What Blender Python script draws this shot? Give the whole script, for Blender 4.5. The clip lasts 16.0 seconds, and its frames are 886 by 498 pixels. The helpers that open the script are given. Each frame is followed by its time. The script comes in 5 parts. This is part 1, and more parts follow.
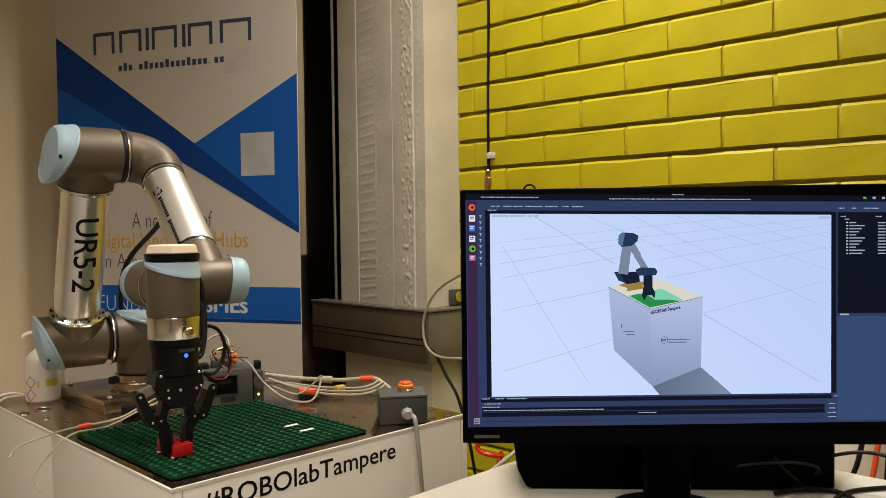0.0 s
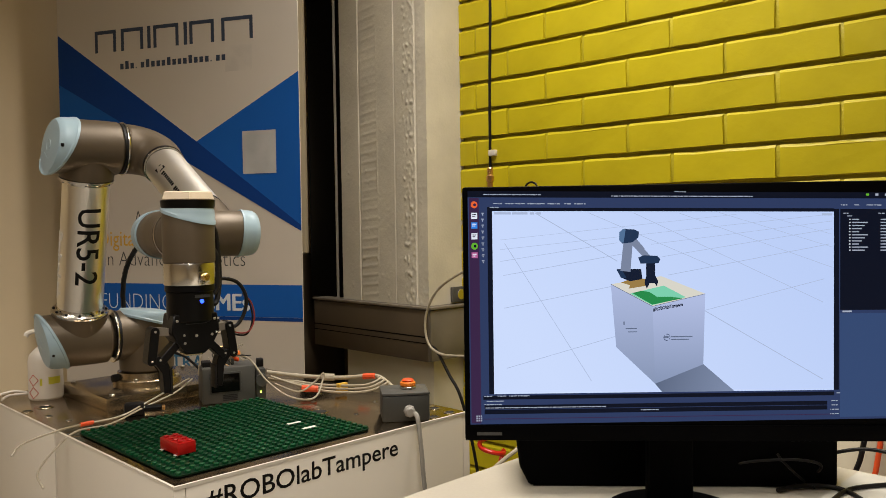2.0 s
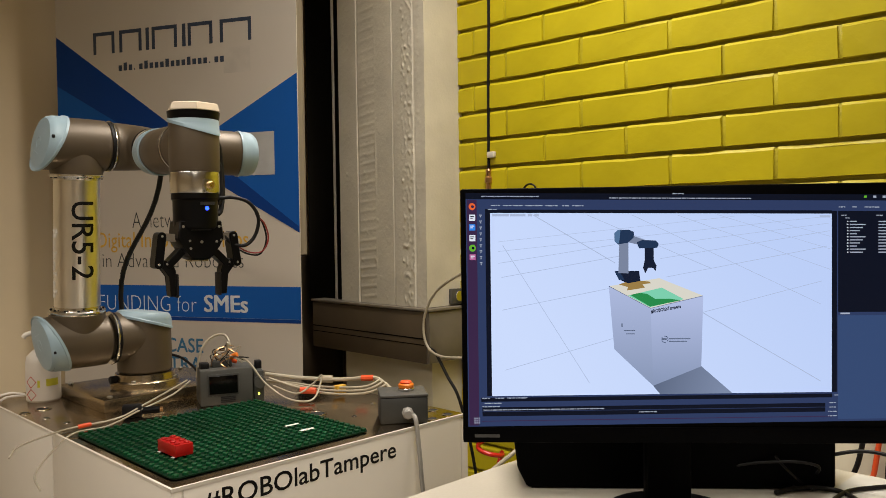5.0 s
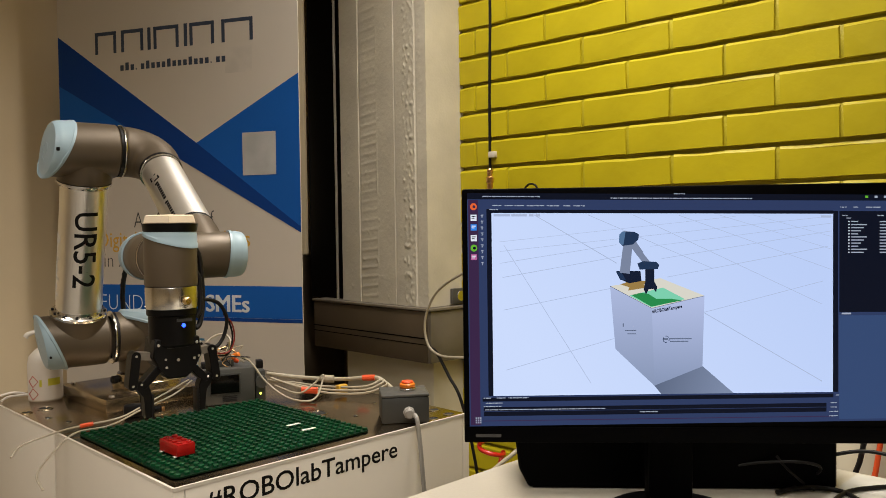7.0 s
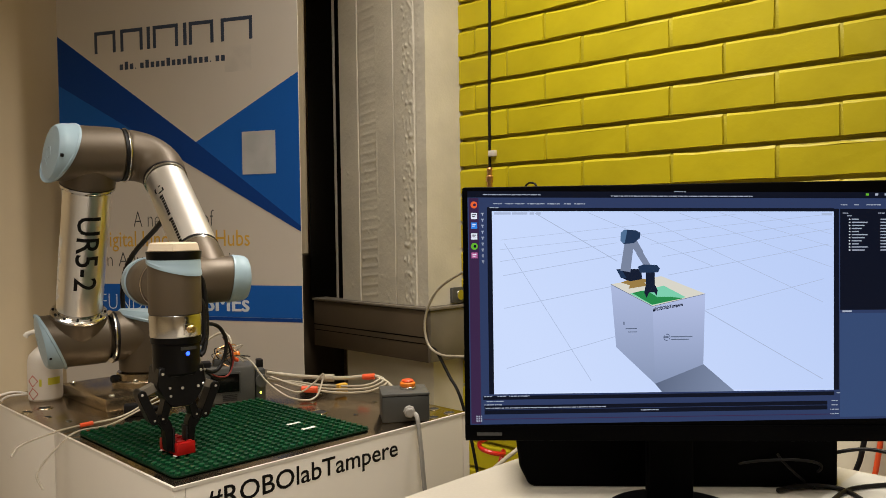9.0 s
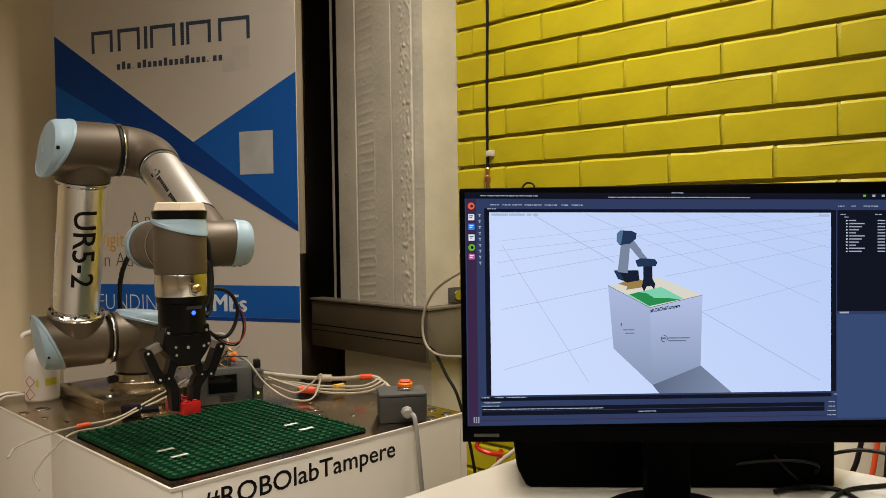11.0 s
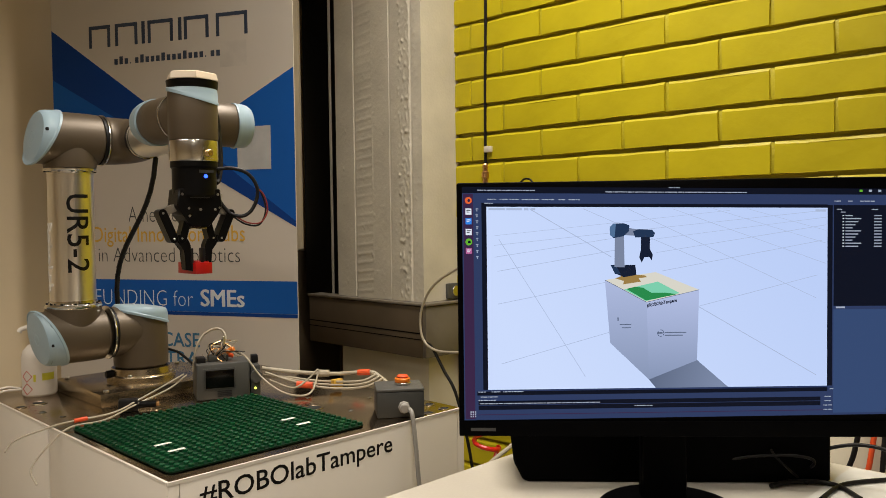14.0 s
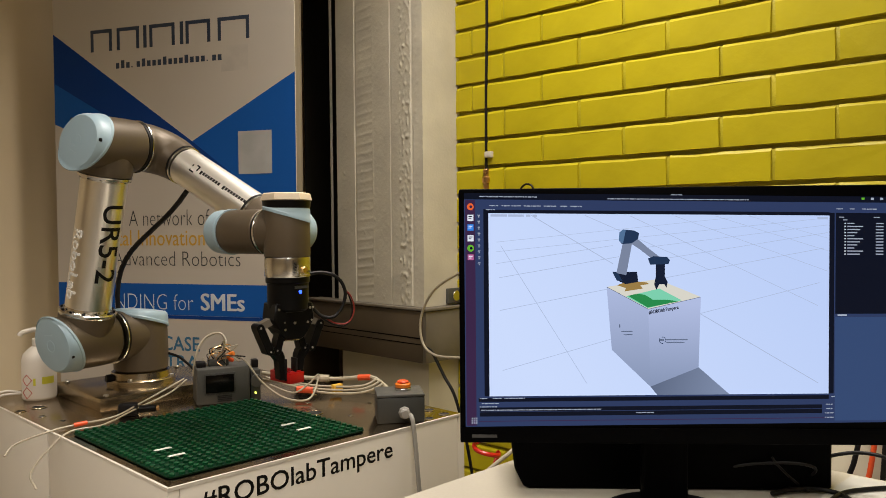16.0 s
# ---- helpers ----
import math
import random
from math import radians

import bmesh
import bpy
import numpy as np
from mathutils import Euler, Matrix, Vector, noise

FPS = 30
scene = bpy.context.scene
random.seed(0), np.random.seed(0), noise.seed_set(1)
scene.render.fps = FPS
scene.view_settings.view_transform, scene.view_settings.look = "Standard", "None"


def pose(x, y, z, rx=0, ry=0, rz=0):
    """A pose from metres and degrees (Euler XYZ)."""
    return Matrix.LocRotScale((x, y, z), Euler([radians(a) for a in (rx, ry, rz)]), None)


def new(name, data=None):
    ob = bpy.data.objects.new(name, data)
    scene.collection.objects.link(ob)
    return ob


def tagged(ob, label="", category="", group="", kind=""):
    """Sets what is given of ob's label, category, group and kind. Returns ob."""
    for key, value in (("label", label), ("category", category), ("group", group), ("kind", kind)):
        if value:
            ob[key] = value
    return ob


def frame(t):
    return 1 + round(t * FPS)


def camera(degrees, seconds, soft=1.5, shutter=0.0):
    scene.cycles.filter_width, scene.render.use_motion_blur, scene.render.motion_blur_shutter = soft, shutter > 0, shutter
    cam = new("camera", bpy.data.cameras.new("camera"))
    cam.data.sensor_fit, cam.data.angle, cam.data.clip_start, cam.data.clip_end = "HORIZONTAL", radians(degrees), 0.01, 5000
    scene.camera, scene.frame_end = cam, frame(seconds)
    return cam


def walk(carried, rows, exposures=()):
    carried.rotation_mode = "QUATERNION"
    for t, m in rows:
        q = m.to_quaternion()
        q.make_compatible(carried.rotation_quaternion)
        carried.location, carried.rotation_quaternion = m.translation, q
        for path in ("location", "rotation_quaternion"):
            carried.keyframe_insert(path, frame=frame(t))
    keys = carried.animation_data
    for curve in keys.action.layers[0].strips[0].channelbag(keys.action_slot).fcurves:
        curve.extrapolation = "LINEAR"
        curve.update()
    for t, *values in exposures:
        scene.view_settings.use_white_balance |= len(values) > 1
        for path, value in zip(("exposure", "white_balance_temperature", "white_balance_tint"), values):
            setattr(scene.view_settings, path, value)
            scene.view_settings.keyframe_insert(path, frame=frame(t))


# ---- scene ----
cam = camera(58.63, 16.0, soft=0.5)
walk(cam, [
    (0, pose(-0.0005, -0.0001, 1.1387, 88.427, 0.708, -45.268)),
    (0.5, pose(-0.0004, 0.0006, 1.1387, 88.428, 0.708, -45.218)),
    (1, pose(-0.0013, 0.0007, 1.1383, 88.403, 0.781, -45.216)),
    (1.5, pose(-0.0006, 0.0010, 1.1383, 88.318, 0.761, -45.161)),
    (2, pose(-0.0010, 0.0004, 1.1385, 88.256, 0.795, -45.149)),
    (2.5, pose(0.0010, 0.0006, 1.1381, 88.285, 0.734, -45.185)),
    (3, pose(0.0000, 0.0005, 1.1400, 88.412, 0.716, -45.290)),
    (3.5, pose(0.0000, -0.0000, 1.1400, 88.480, 0.720, -45.319)),
    (4, pose(0.0005, 0.0001, 1.1397, 88.483, 0.736, -45.312)),
    (6.5, pose(-0.0004, 0.0002, 1.1379, 88.196, 0.793, -45.126)),
    (7, pose(-0.0007, -0.0006, 1.1393, 88.347, 0.761, -45.142)),
    (7.5, pose(0.0007, -0.0001, 1.1404, 88.458, 0.859, -45.111)),
    (8, pose(-0.0005, -0.0004, 1.1406, 88.457, 0.874, -45.179)),
    (8.5, pose(-0.0011, 0.0007, 1.1387, 88.398, 0.882, -45.192)),
    (9, pose(-0.0010, 0.0010, 1.1377, 88.312, 0.830, -45.186)),
    (11.5, pose(0.0007, 0.0011, 1.1403, 88.284, 0.787, -45.386)),
    (12, pose(-0.0002, 0.0012, 1.1396, 88.326, 0.748, -45.443)),
    (12.5, pose(-0.0004, 0.0010, 1.1389, 88.225, 0.724, -45.432)),
    (13, pose(-0.0011, 0.0014, 1.1378, 88.159, 0.675, -45.478)),
    (13.5, pose(0.0010, 0.0006, 1.1356, 88.094, 0.663, -45.489)),
    (14, pose(0.0011, -0.0003, 1.1371, 88.018, 0.726, -45.454)),
    (14.5, pose(0.0012, 0.0001, 1.1362, 88.007, 0.688, -45.466)),
    (15, pose(0.0003, 0.0014, 1.1384, 88.055, 0.631, -45.450)),
    (15.5, pose(-0.0014, 0.0023, 1.1395, 88.217, 0.535, -45.436)),
    (16, pose(-0.0007, 0.0019, 1.1396, 88.323, 0.495, -45.478)),
])

H = 1.14            # height of the eye; the other heights below hang on it
TOP = H - 0.376     # top of the green plate on the robot's table
DESK = H - 0.39     # top of the desk

# ---- light ----
world = bpy.data.worlds.new("world")
scene.world = world
world.use_nodes = True
world.node_tree.nodes["Background"].inputs[0].default_value = (0.9, 0.8, 0.65, 1)
world.node_tree.nodes["Background"].inputs[1].default_value = 0.0
scene.view_settings.exposure = 0.0


# ---- materials ----
def mat(name, col, rough=0.5, metal=0.0, scale=12.0, var=0.12, bump=0.15, bscale=160.0, depth=0.001, glow=0.0, coat=0.0, per=0.0, spread=0.1, spec=0.5):
    m = bpy.data.materials.new(name)
    m.use_nodes = True
    nt = m.node_tree
    b = nt.nodes["Principled BSDF"]
    b.inputs["Metallic"].default_value = metal
    b.inputs["Coat Weight"].default_value = coat
    b.inputs["Specular IOR Level"].default_value = spec
    if glow:
        b.inputs["Base Color"].default_value = (0.0, 0.0, 0.0, 1)
        b.inputs["Emission Color"].default_value = (*col, 1)
        b.inputs["Emission Strength"].default_value = glow
        b.inputs["Roughness"].default_value = 0.5
        b.inputs["Specular IOR Level"].default_value = 0.08
        return m
    tc = nt.nodes.new("ShaderNodeTexCoord")
    big = nt.nodes.new("ShaderNodeTexNoise")
    big.inputs["Scale"].default_value, big.inputs["Detail"].default_value = scale, 5
    nt.links.new(tc.outputs["Object"], big.inputs["Vector"])
    fine = nt.nodes.new("ShaderNodeTexNoise")
    fine.inputs["Scale"].default_value, fine.inputs["Detail"].default_value = bscale, 3
    nt.links.new(tc.outputs["Object"], fine.inputs["Vector"])
    ramp = nt.nodes.new("ShaderNodeMapRange")
    ramp.inputs["From Min"].default_value, ramp.inputs["From Max"].default_value = 0.3, 0.7
    ramp.inputs["To Min"].default_value, ramp.inputs["To Max"].default_value = 1 - var, 1 + var
    nt.links.new(big.outputs["Fac"], ramp.inputs["Value"])
    value = ramp.outputs["Result"]
    if per:
        info = nt.nodes.new("ShaderNodeObjectInfo")
        pr = nt.nodes.new("ShaderNodeMapRange")
        pr.inputs["To Min"].default_value, pr.inputs["To Max"].default_value = 1 - per, 1 + per
        nt.links.new(info.outputs["Random"], pr.inputs["Value"])
        mul = nt.nodes.new("ShaderNodeMath")
        mul.operation = "MULTIPLY"
        nt.links.new(value, mul.inputs[0])
        nt.links.new(pr.outputs["Result"], mul.inputs[1])
        value = mul.outputs[0]
    hsv = nt.nodes.new("ShaderNodeHueSaturation")
    hsv.inputs["Color"].default_value = (*col, 1)
    nt.links.new(value, hsv.inputs["Value"])
    nt.links.new(hsv.outputs["Color"], b.inputs["Base Color"])
    rr = nt.nodes.new("ShaderNodeMapRange")
    rr.inputs["To Min"].default_value, rr.inputs["To Max"].default_value = max(rough - spread, 0.03), min(rough + spread, 1)
    nt.links.new(fine.outputs["Fac"], rr.inputs["Value"])
    nt.links.new(rr.outputs["Result"], b.inputs["Roughness"])
    if bump:
        bp = nt.nodes.new("ShaderNodeBump")
        bp.inputs["Strength"].default_value, bp.inputs["Distance"].default_value = bump, depth
        nt.links.new(fine.outputs["Fac"], bp.inputs["Height"])
        nt.links.new(bp.outputs["Normal"], b.inputs["Normal"])
    return m


def brushed(name, col, rough, stretch):
    """Metal with fine lines along one axis."""
    m = mat(name, col, rough, 1.0, 9, 0.06, 0.0, 500, spread=0.03)
    nt = m.node_tree
    b = nt.nodes["Principled BSDF"]
    tc = nt.nodes.new("ShaderNodeTexCoord")
    mp = nt.nodes.new("ShaderNodeMapping")
    mp.inputs["Scale"].default_value = stretch
    ns = nt.nodes.new("ShaderNodeTexNoise")
    ns.inputs["Scale"].default_value, ns.inputs["Detail"].default_value = 40, 4
    bp = nt.nodes.new("ShaderNodeBump")
    bp.inputs["Strength"].default_value, bp.inputs["Distance"].default_value = 0.05, 0.0003
    nt.links.new(tc.outputs["Object"], mp.inputs["Vector"])
    nt.links.new(mp.outputs["Vector"], ns.inputs["Vector"])
    nt.links.new(ns.outputs["Fac"], bp.inputs["Height"])
    nt.links.new(bp.outputs["Normal"], b.inputs["Normal"])
    return m


YELLOW = mat("yellow_paint", (0.465, 0.382, 0.008), 0.44, 0, 5, 0.10, 0.22, 45, 0.003, per=0.06, spec=0.3)
MORTAR = mat("painted_mortar", (0.42, 0.35, 0.012), 0.5, 0, 8, 0.15, 0.5, 120, 0.003)
CREAM = mat("cream_paint", (0.62, 0.56, 0.42), 0.55, 0, 3, 0.06, 0.2, 60, 0.001)
CONCRETE = mat("painted_concrete", (0.60, 0.55, 0.44), 0.42, 0, 7, 0.10, 0.35, 110, 0.002)
BEIGE = mat("beige_wall", (0.64, 0.52, 0.345), 0.7, 0, 1.5, 0.10, 0.2, 90, 0.001)
# cloth colour lowered throughout, in place of the shade on the blind
BLIND = mat("shaded_blind_cloth", (0.26, 0.212, 0.145), 0.75, 0, 3, 0.08, 0.2, 200, 0.0005)
CEIL = mat("ceiling_paint", (0.62, 0.58, 0.5), 0.8, 0, 3, 0.05, 0.1)
FLOOR = mat("grey_floor", (0.22, 0.20, 0.17), 0.45, 0, 4, 0.15, 0.2)
DARKBROWN = mat("dark_brown_metal", (0.085, 0.062, 0.038), 0.42, 0.0, 6, 0.15, 0.15, 200, 0.0006)
BLACKFRAME = mat("black_frame", (0.002, 0.0018, 0.0016), 0.5, 0, 8, 0.2, 0.1, spec=0.08)
GREYFRAME = mat("grey_frame", (0.17, 0.145, 0.11), 0.4, 0, 8, 0.15, 0.1)
NIGHT = mat("dark_pane", (0.003, 0.0025, 0.002), 0.15, 0, 3, 0.1, 0.0, spec=0.3)
ALU = brushed("aluminium_strip", (0.75, 0.73, 0.70), 0.3, (2, 2, 30))
WHITE = mat("white_laminate", (0.64, 0.585, 0.50), 0.38, 0, 3, 0.04, 0.12, 260, 0.0004)
DESKTOP = mat("cream_desk_laminate", (0.50, 0.455, 0.375), 0.45, 0, 4, 0.05, 0.15, 220, 0.0004)
STEEL = brushed("worn_steel_plate", (0.40, 0.315, 0.215), 0.20, (40, 3, 3))
STEEL2 = brushed("milled_steel", (0.48, 0.40, 0.28), 0.26, (3, 40, 3))
# flat black that stands in for the shade inside holes, slots and gaps
RECESS_SHADE = mat("recess_shade_black", (0.01, 0.009, 0.008), 0.6)
# sheet green is the stud green darkened: shade between studs put into colour
SHADED_GREEN = mat("shaded_green_plastic", (0.002, 0.018, 0.007), 0.45, 0, 14, 0.25, 0.2, 200, 0.0005, spec=0.15)
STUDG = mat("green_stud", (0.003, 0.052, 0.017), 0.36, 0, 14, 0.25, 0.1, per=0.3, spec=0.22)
RED = mat("red_plastic", (0.38, 0.005, 0.004), 0.35, 0, 20, 0.08, 0.1, 200, 0.0003)
TAPE = mat("white_tape", (0.75, 0.72, 0.66), 0.6)
HOUSING = mat("bronze_grey_housing", (0.108, 0.081, 0.052), 0.44, 0.35, 9, 0.08, 0.25, 700, 0.0003)
TUBE = brushed("polished_tube", (0.86, 0.83, 0.78), 0.29, (1.5, 30, 30))
SATIN = brushed("satin_tube", (0.90, 0.86, 0.79), 0.40, (1.5, 30, 30))
SILVER = mat("silver_ring", (0.70, 0.68, 0.64), 0.22, 1.0, 20, 0.05, 0.0, spread=0.02)
LID = mat("pale_blue_lid", (0.32, 0.43, 0.49), 0.38, 0, 12, 0.05, 0.12, 300, 0.0003)
RUBBER = mat("black_rubber", (0.006, 0.005, 0.005), 0.5, 0, 20, 0.2, 0.2, spec=0.25)
GRIP = mat("black_anodised", (0.0035, 0.0032, 0.0032), 0.36, 0.0, 20, 0.2, 0.15, 300, 0.0003, spec=0.14)
BOLT = mat("bolt_steel", (0.55, 0.52, 0.47), 0.3, 1.0)
GOLD = mat("gold_connector", (0.72, 0.50, 0.22), 0.28, 1.0)
CAPC = mat("ivory_cap", (0.70, 0.58, 0.42), 0.45, 0, 12, 0.06, 0.15)
INK = mat("black_ink", (0.004, 0.0035, 0.0035), 0.5, spec=0.2)
WHITEINK = mat("white_ink", (0.75, 0.73, 0.68), 0.45)
LED = mat("blue_led", (0.015, 0.05, 1.0), glow=7.0)
LED_Y = mat("yellow_led", (0.75, 0.9, 0.1), glow=3.0)
BANNER = mat("banner_white", (0.54, 0.49, 0.425), 0.6, 0, 2, 0.05, 0.2, 260, 0.0004)
B_BLUE = mat("banner_blue", (0.006, 0.095, 0.40), 0.6, 0, 3, 0.05, 0.1, spec=0.2)
B_NAVY = mat("banner_navy", (0.002, 0.040, 0.22), 0.6, 0, 3, 0.05, 0.1, spec=0.2)
B_INK = mat("banner_ink", (0.030, 0.045, 0.080), 0.6)
B_GREY = mat("banner_grey_ink", (0.045, 0.045, 0.045), 0.6)
B_GOLD = mat("banner_gold_ink", (0.62, 0.36, 0.04), 0.6)
B_TEAL = mat("banner_teal_ink", (0.03, 0.14, 0.26), 0.6)
B_PALE = mat("banner_pale_square", (0.44, 0.44, 0.43), 0.6)
B_FAINT = mat("banner_faint_square", (0.525, 0.48, 0.42), 0.6)
B_LIGHT = mat("banner_light_ink", (0.60, 0.66, 0.72), 0.6)
PLASTIC = mat("white_bottle_plastic", (0.68, 0.62, 0.54), 0.4, 0, 10, 0.05, 0.1)
LABELY = mat("yellow_label", (0.60, 0.55, 0.04), 0.5)
LABELR = mat("red_line", (0.50, 0.08, 0.05), 0.5)
GREYBOX = mat("grey_control_plastic", (0.042, 0.042, 0.037), 0.45, 0, 14, 0.1, 0.2)
GREYBOX2 = mat("light_grey_plastic", (0.070, 0.068, 0.060), 0.45, 0, 14, 0.1, 0.2)
ORANGE = mat("orange_plastic", (0.75, 0.19, 0.015), 0.35)
ORANGE_RED = mat("red_orange_tape", (0.72, 0.08, 0.015), 0.4)
HOSE = mat("ivory_hose", (0.38, 0.33, 0.24), 0.35, 0, 30, 0.12, 0.1)
GREYCABLE = mat("grey_cable", (0.26, 0.24, 0.21), 0.45)
BRASS = mat("brass", (0.62, 0.36, 0.16), 0.3, 1.0)
MONBLACK = mat("monitor_black", (0.0012, 0.0012, 0.0014), 0.45, 0, 16, 0.15, 0.12, 500, 0.0001, spec=0.02)
BADGE = mat("badge_grey", (0.035, 0.035, 0.035), 0.4)
DARKBOLT = mat("dark_bolt_steel", (0.10, 0.095, 0.09), 0.35, 1.0)
WIRERED = mat("dark_red_wire", (0.22, 0.018, 0.012), 0.45)
REDHOSE = mat("red_coil_hose", (0.60, 0.02, 0.01), 0.3)
PAPER = mat("paper", (0.56, 0.54, 0.48), 0.7)


# ---- building blocks ----
def part(name, bm, material, parent, label="", smooth=True):
    me = bpy.data.meshes.new(name)
    bmesh.ops.recalc_face_normals(bm, faces=bm.faces)
    bm.to_mesh(me)
    bm.free()
    me.materials.append(material)
    if smooth:
        for p in me.polygons:
            p.use_smooth = True
        me.set_sharp_from_angle(angle=radians(35))
    ob = new(name, me)
    if parent:
        ob.parent = parent
    if label:
        tagged(ob, label)
    return ob


def thing(name, m, label, category, group="", kind=""):
    ob = new(name)
    ob.empty_display_size = 0.05
    ob.matrix_basis = m
    return tagged(ob, label, category, group, kind)


def solid(name, bm, material, label, category, kind="", group=""):
    return tagged(part(name, bm, material, None), label, category, group, kind)


def block(sx, sy, sz, cx=0, cy=0, cz=0, bevel=0.0, m=None, seg=2):
    bm = bmesh.new()
    bmesh.ops.create_cube(bm, size=1, matrix=Matrix.Translation((cx, cy, cz)) @ Matrix.Diagonal((sx, sy, sz, 1)))
    if bevel:
        bmesh.ops.bevel(bm, geom=list(bm.edges), offset=bevel, segments=seg, affect="EDGES", profile=0.5)
    if m is not None:
        bm.transform(m)
    return bm


def span(x0, x1, y0, y1, z0, z1, bevel=0.0):
    return block(x1 - x0, y1 - y0, z1 - z0, (x0 + x1) / 2, (y0 + y1) / 2, (z0 + z1) / 2, bevel)


def lathe(profile, m=None, seg=40, bm=None):
    """Turns (radius, height) pairs round z; a radius of 0 closes the end."""
    bm = bm or bmesh.new()
    made, rings = [], []
    for r, z in profile:
        if r <= 1e-6:
            ring = [bm.verts.new((0, 0, z))]
        else:
            ring = [bm.verts.new((r * math.cos(2 * math.pi * k / seg), r * math.sin(2 * math.pi * k / seg), z)) for k in range(seg)]
        rings.append(ring)
        made += ring
    for a, b in zip(rings, rings[1:]):
        for k in range(seg):
            j = (k + 1) % seg
            if len(a) == 1 and len(b) > 1:
                bm.faces.new((a[0], b[k], b[j]))
            elif len(b) == 1 and len(a) > 1:
                bm.faces.new((a[k], a[j], b[0]))
            elif len(a) > 1:
                bm.faces.new((a[k], a[j], b[j], b[k]))
    if m is not None:
        bmesh.ops.transform(bm, matrix=m, verts=made)
    return bm


def drum(r, z0, z1, m=None, c=0.004, seg=40, bm=None):
    return lathe([(0, z0), (r - c, z0), (r, z0 + c), (r, z1 - c), (r - c, z1), (0, z1)], m, seg, bm)


def lid_mesh(r, near, far, sink, m=None, seg=44, rise=0.0):
    """A domed cap. Its seam dips by sink on the +x side and climbs by rise on -x; its outer face stands at near on -x and at far on +x."""
    bm = bmesh.new()
    rings = []
    for f, lift, outer in ((1.045, 0.0, 0), (1.05, 0.005, 0), (1.02, 0.007, 0), (1.015, -0.012, 1), (0.985, -0.0045, 1), (0.92, 0.0, 1), (0.86, 0.0005, 1), (0.5, 0.003, 1)):
        ring = []
        for k in range(seg):
            a = 2 * math.pi * k / seg
            c = 0.5 + 0.5 * math.cos(a) * f
            base = rise * (1 - c) - sink * c
            z = base + lift if not outer else max(near + (far - near) * c + lift, base + (0.0055 if rise else 0.0075))
            ring.append(bm.verts.new((f * r * math.cos(a), f * r * math.sin(a), z)))
        rings.append(ring)
    for a, b in zip(rings, rings[1:]):
        for k in range(seg):
            j = (k + 1) % seg
            bm.faces.new((a[k], a[j], b[j], b[k]))
    bm.faces.new(rings[-1])
    bm.faces.new(list(reversed(rings[0])))
    # a raised ring and a short bar moulded into the outer face
    def on_face(x, y):
        return (x * r, y * r, near + (far - near) * (0.5 + 0.5 * x) + 0.0030)
    pipe([on_face(0.02 + 0.20 * math.cos(0.35 * k), 0.20 * math.sin(0.35 * k)) for k in range(19)], 0.0006, seg=6, bm=bm, straight=True)
    pipe([on_face(-0.36, -0.22), on_face(-0.36, 0.22)], 0.0006, seg=6, bm=bm, straight=True)
    if m is not None:
        bm.transform(m)
    return bm


def curve_points(pts, n=10):
    """A smooth line through the points."""
    p = [Vector(q) for q in pts]
    p = [2 * p[0] - p[1]] + p + [2 * p[-1] - p[-2]]
    out = []
    for i in range(1, len(p) - 2):
        a, b, c, d = p[i - 1:i + 3]
        for k in range(n):
            t = k / n
            out.append(0.5 * (2 * b + (c - a) * t + (2 * a - 5 * b + 4 * c - d) * t * t + (3 * b - a - 3 * c + d) * t ** 3))
    out.append(p[-2])
    return out


def pipe(pts, r, n=10, seg=10, bm=None, straight=False):
    line = [Vector(q) for q in pts] if straight else curve_points(pts, n)
    bm = bm or bmesh.new()
    rings, side = [], None
    for i, q in enumerate(line):
        d = (line[min(i + 1, len(line) - 1)] - line[max(i - 1, 0)]).normalized()
        if side is None:
            side = d.orthogonal().normalized()
        side = (side - d * side.dot(d)).normalized()
        other = d.cross(side)
        rings.append([bm.verts.new(q + r * (math.cos(2 * math.pi * k / seg) * side + math.sin(2 * math.pi * k / seg) * other)) for k in range(seg)])
    for a, b in zip(rings, rings[1:]):
        for k in range(seg):
            j = (k + 1) % seg
            bm.faces.new((a[k], a[j], b[j], b[k]))
    bm.faces.new(rings[0])
    bm.faces.new(list(reversed(rings[-1])))
    return bm


def slab(outline, thick, m=None, bm=None, bevel=0.0):
    """A flat outline (x, y) drawn out along z."""
    bm = bm or bmesh.new()
    low = [bm.verts.new((x, y, 0)) for x, y in outline]
    high = [bm.verts.new((x, y, thick)) for x, y in outline]
    n = len(outline)
    bm.faces.new(list(reversed(low)))
    bm.faces.new(high)
    for k in range(n):
        bm.faces.new((low[k], low[(k + 1) % n], high[(k + 1) % n], high[k]))
    if bevel:
        bmesh.ops.bevel(bm, geom=list(bm.edges), offset=bevel, segments=1, affect="EDGES")
    if m is not None:
        bmesh.ops.transform(bm, matrix=m, verts=bm.verts)
    return bm


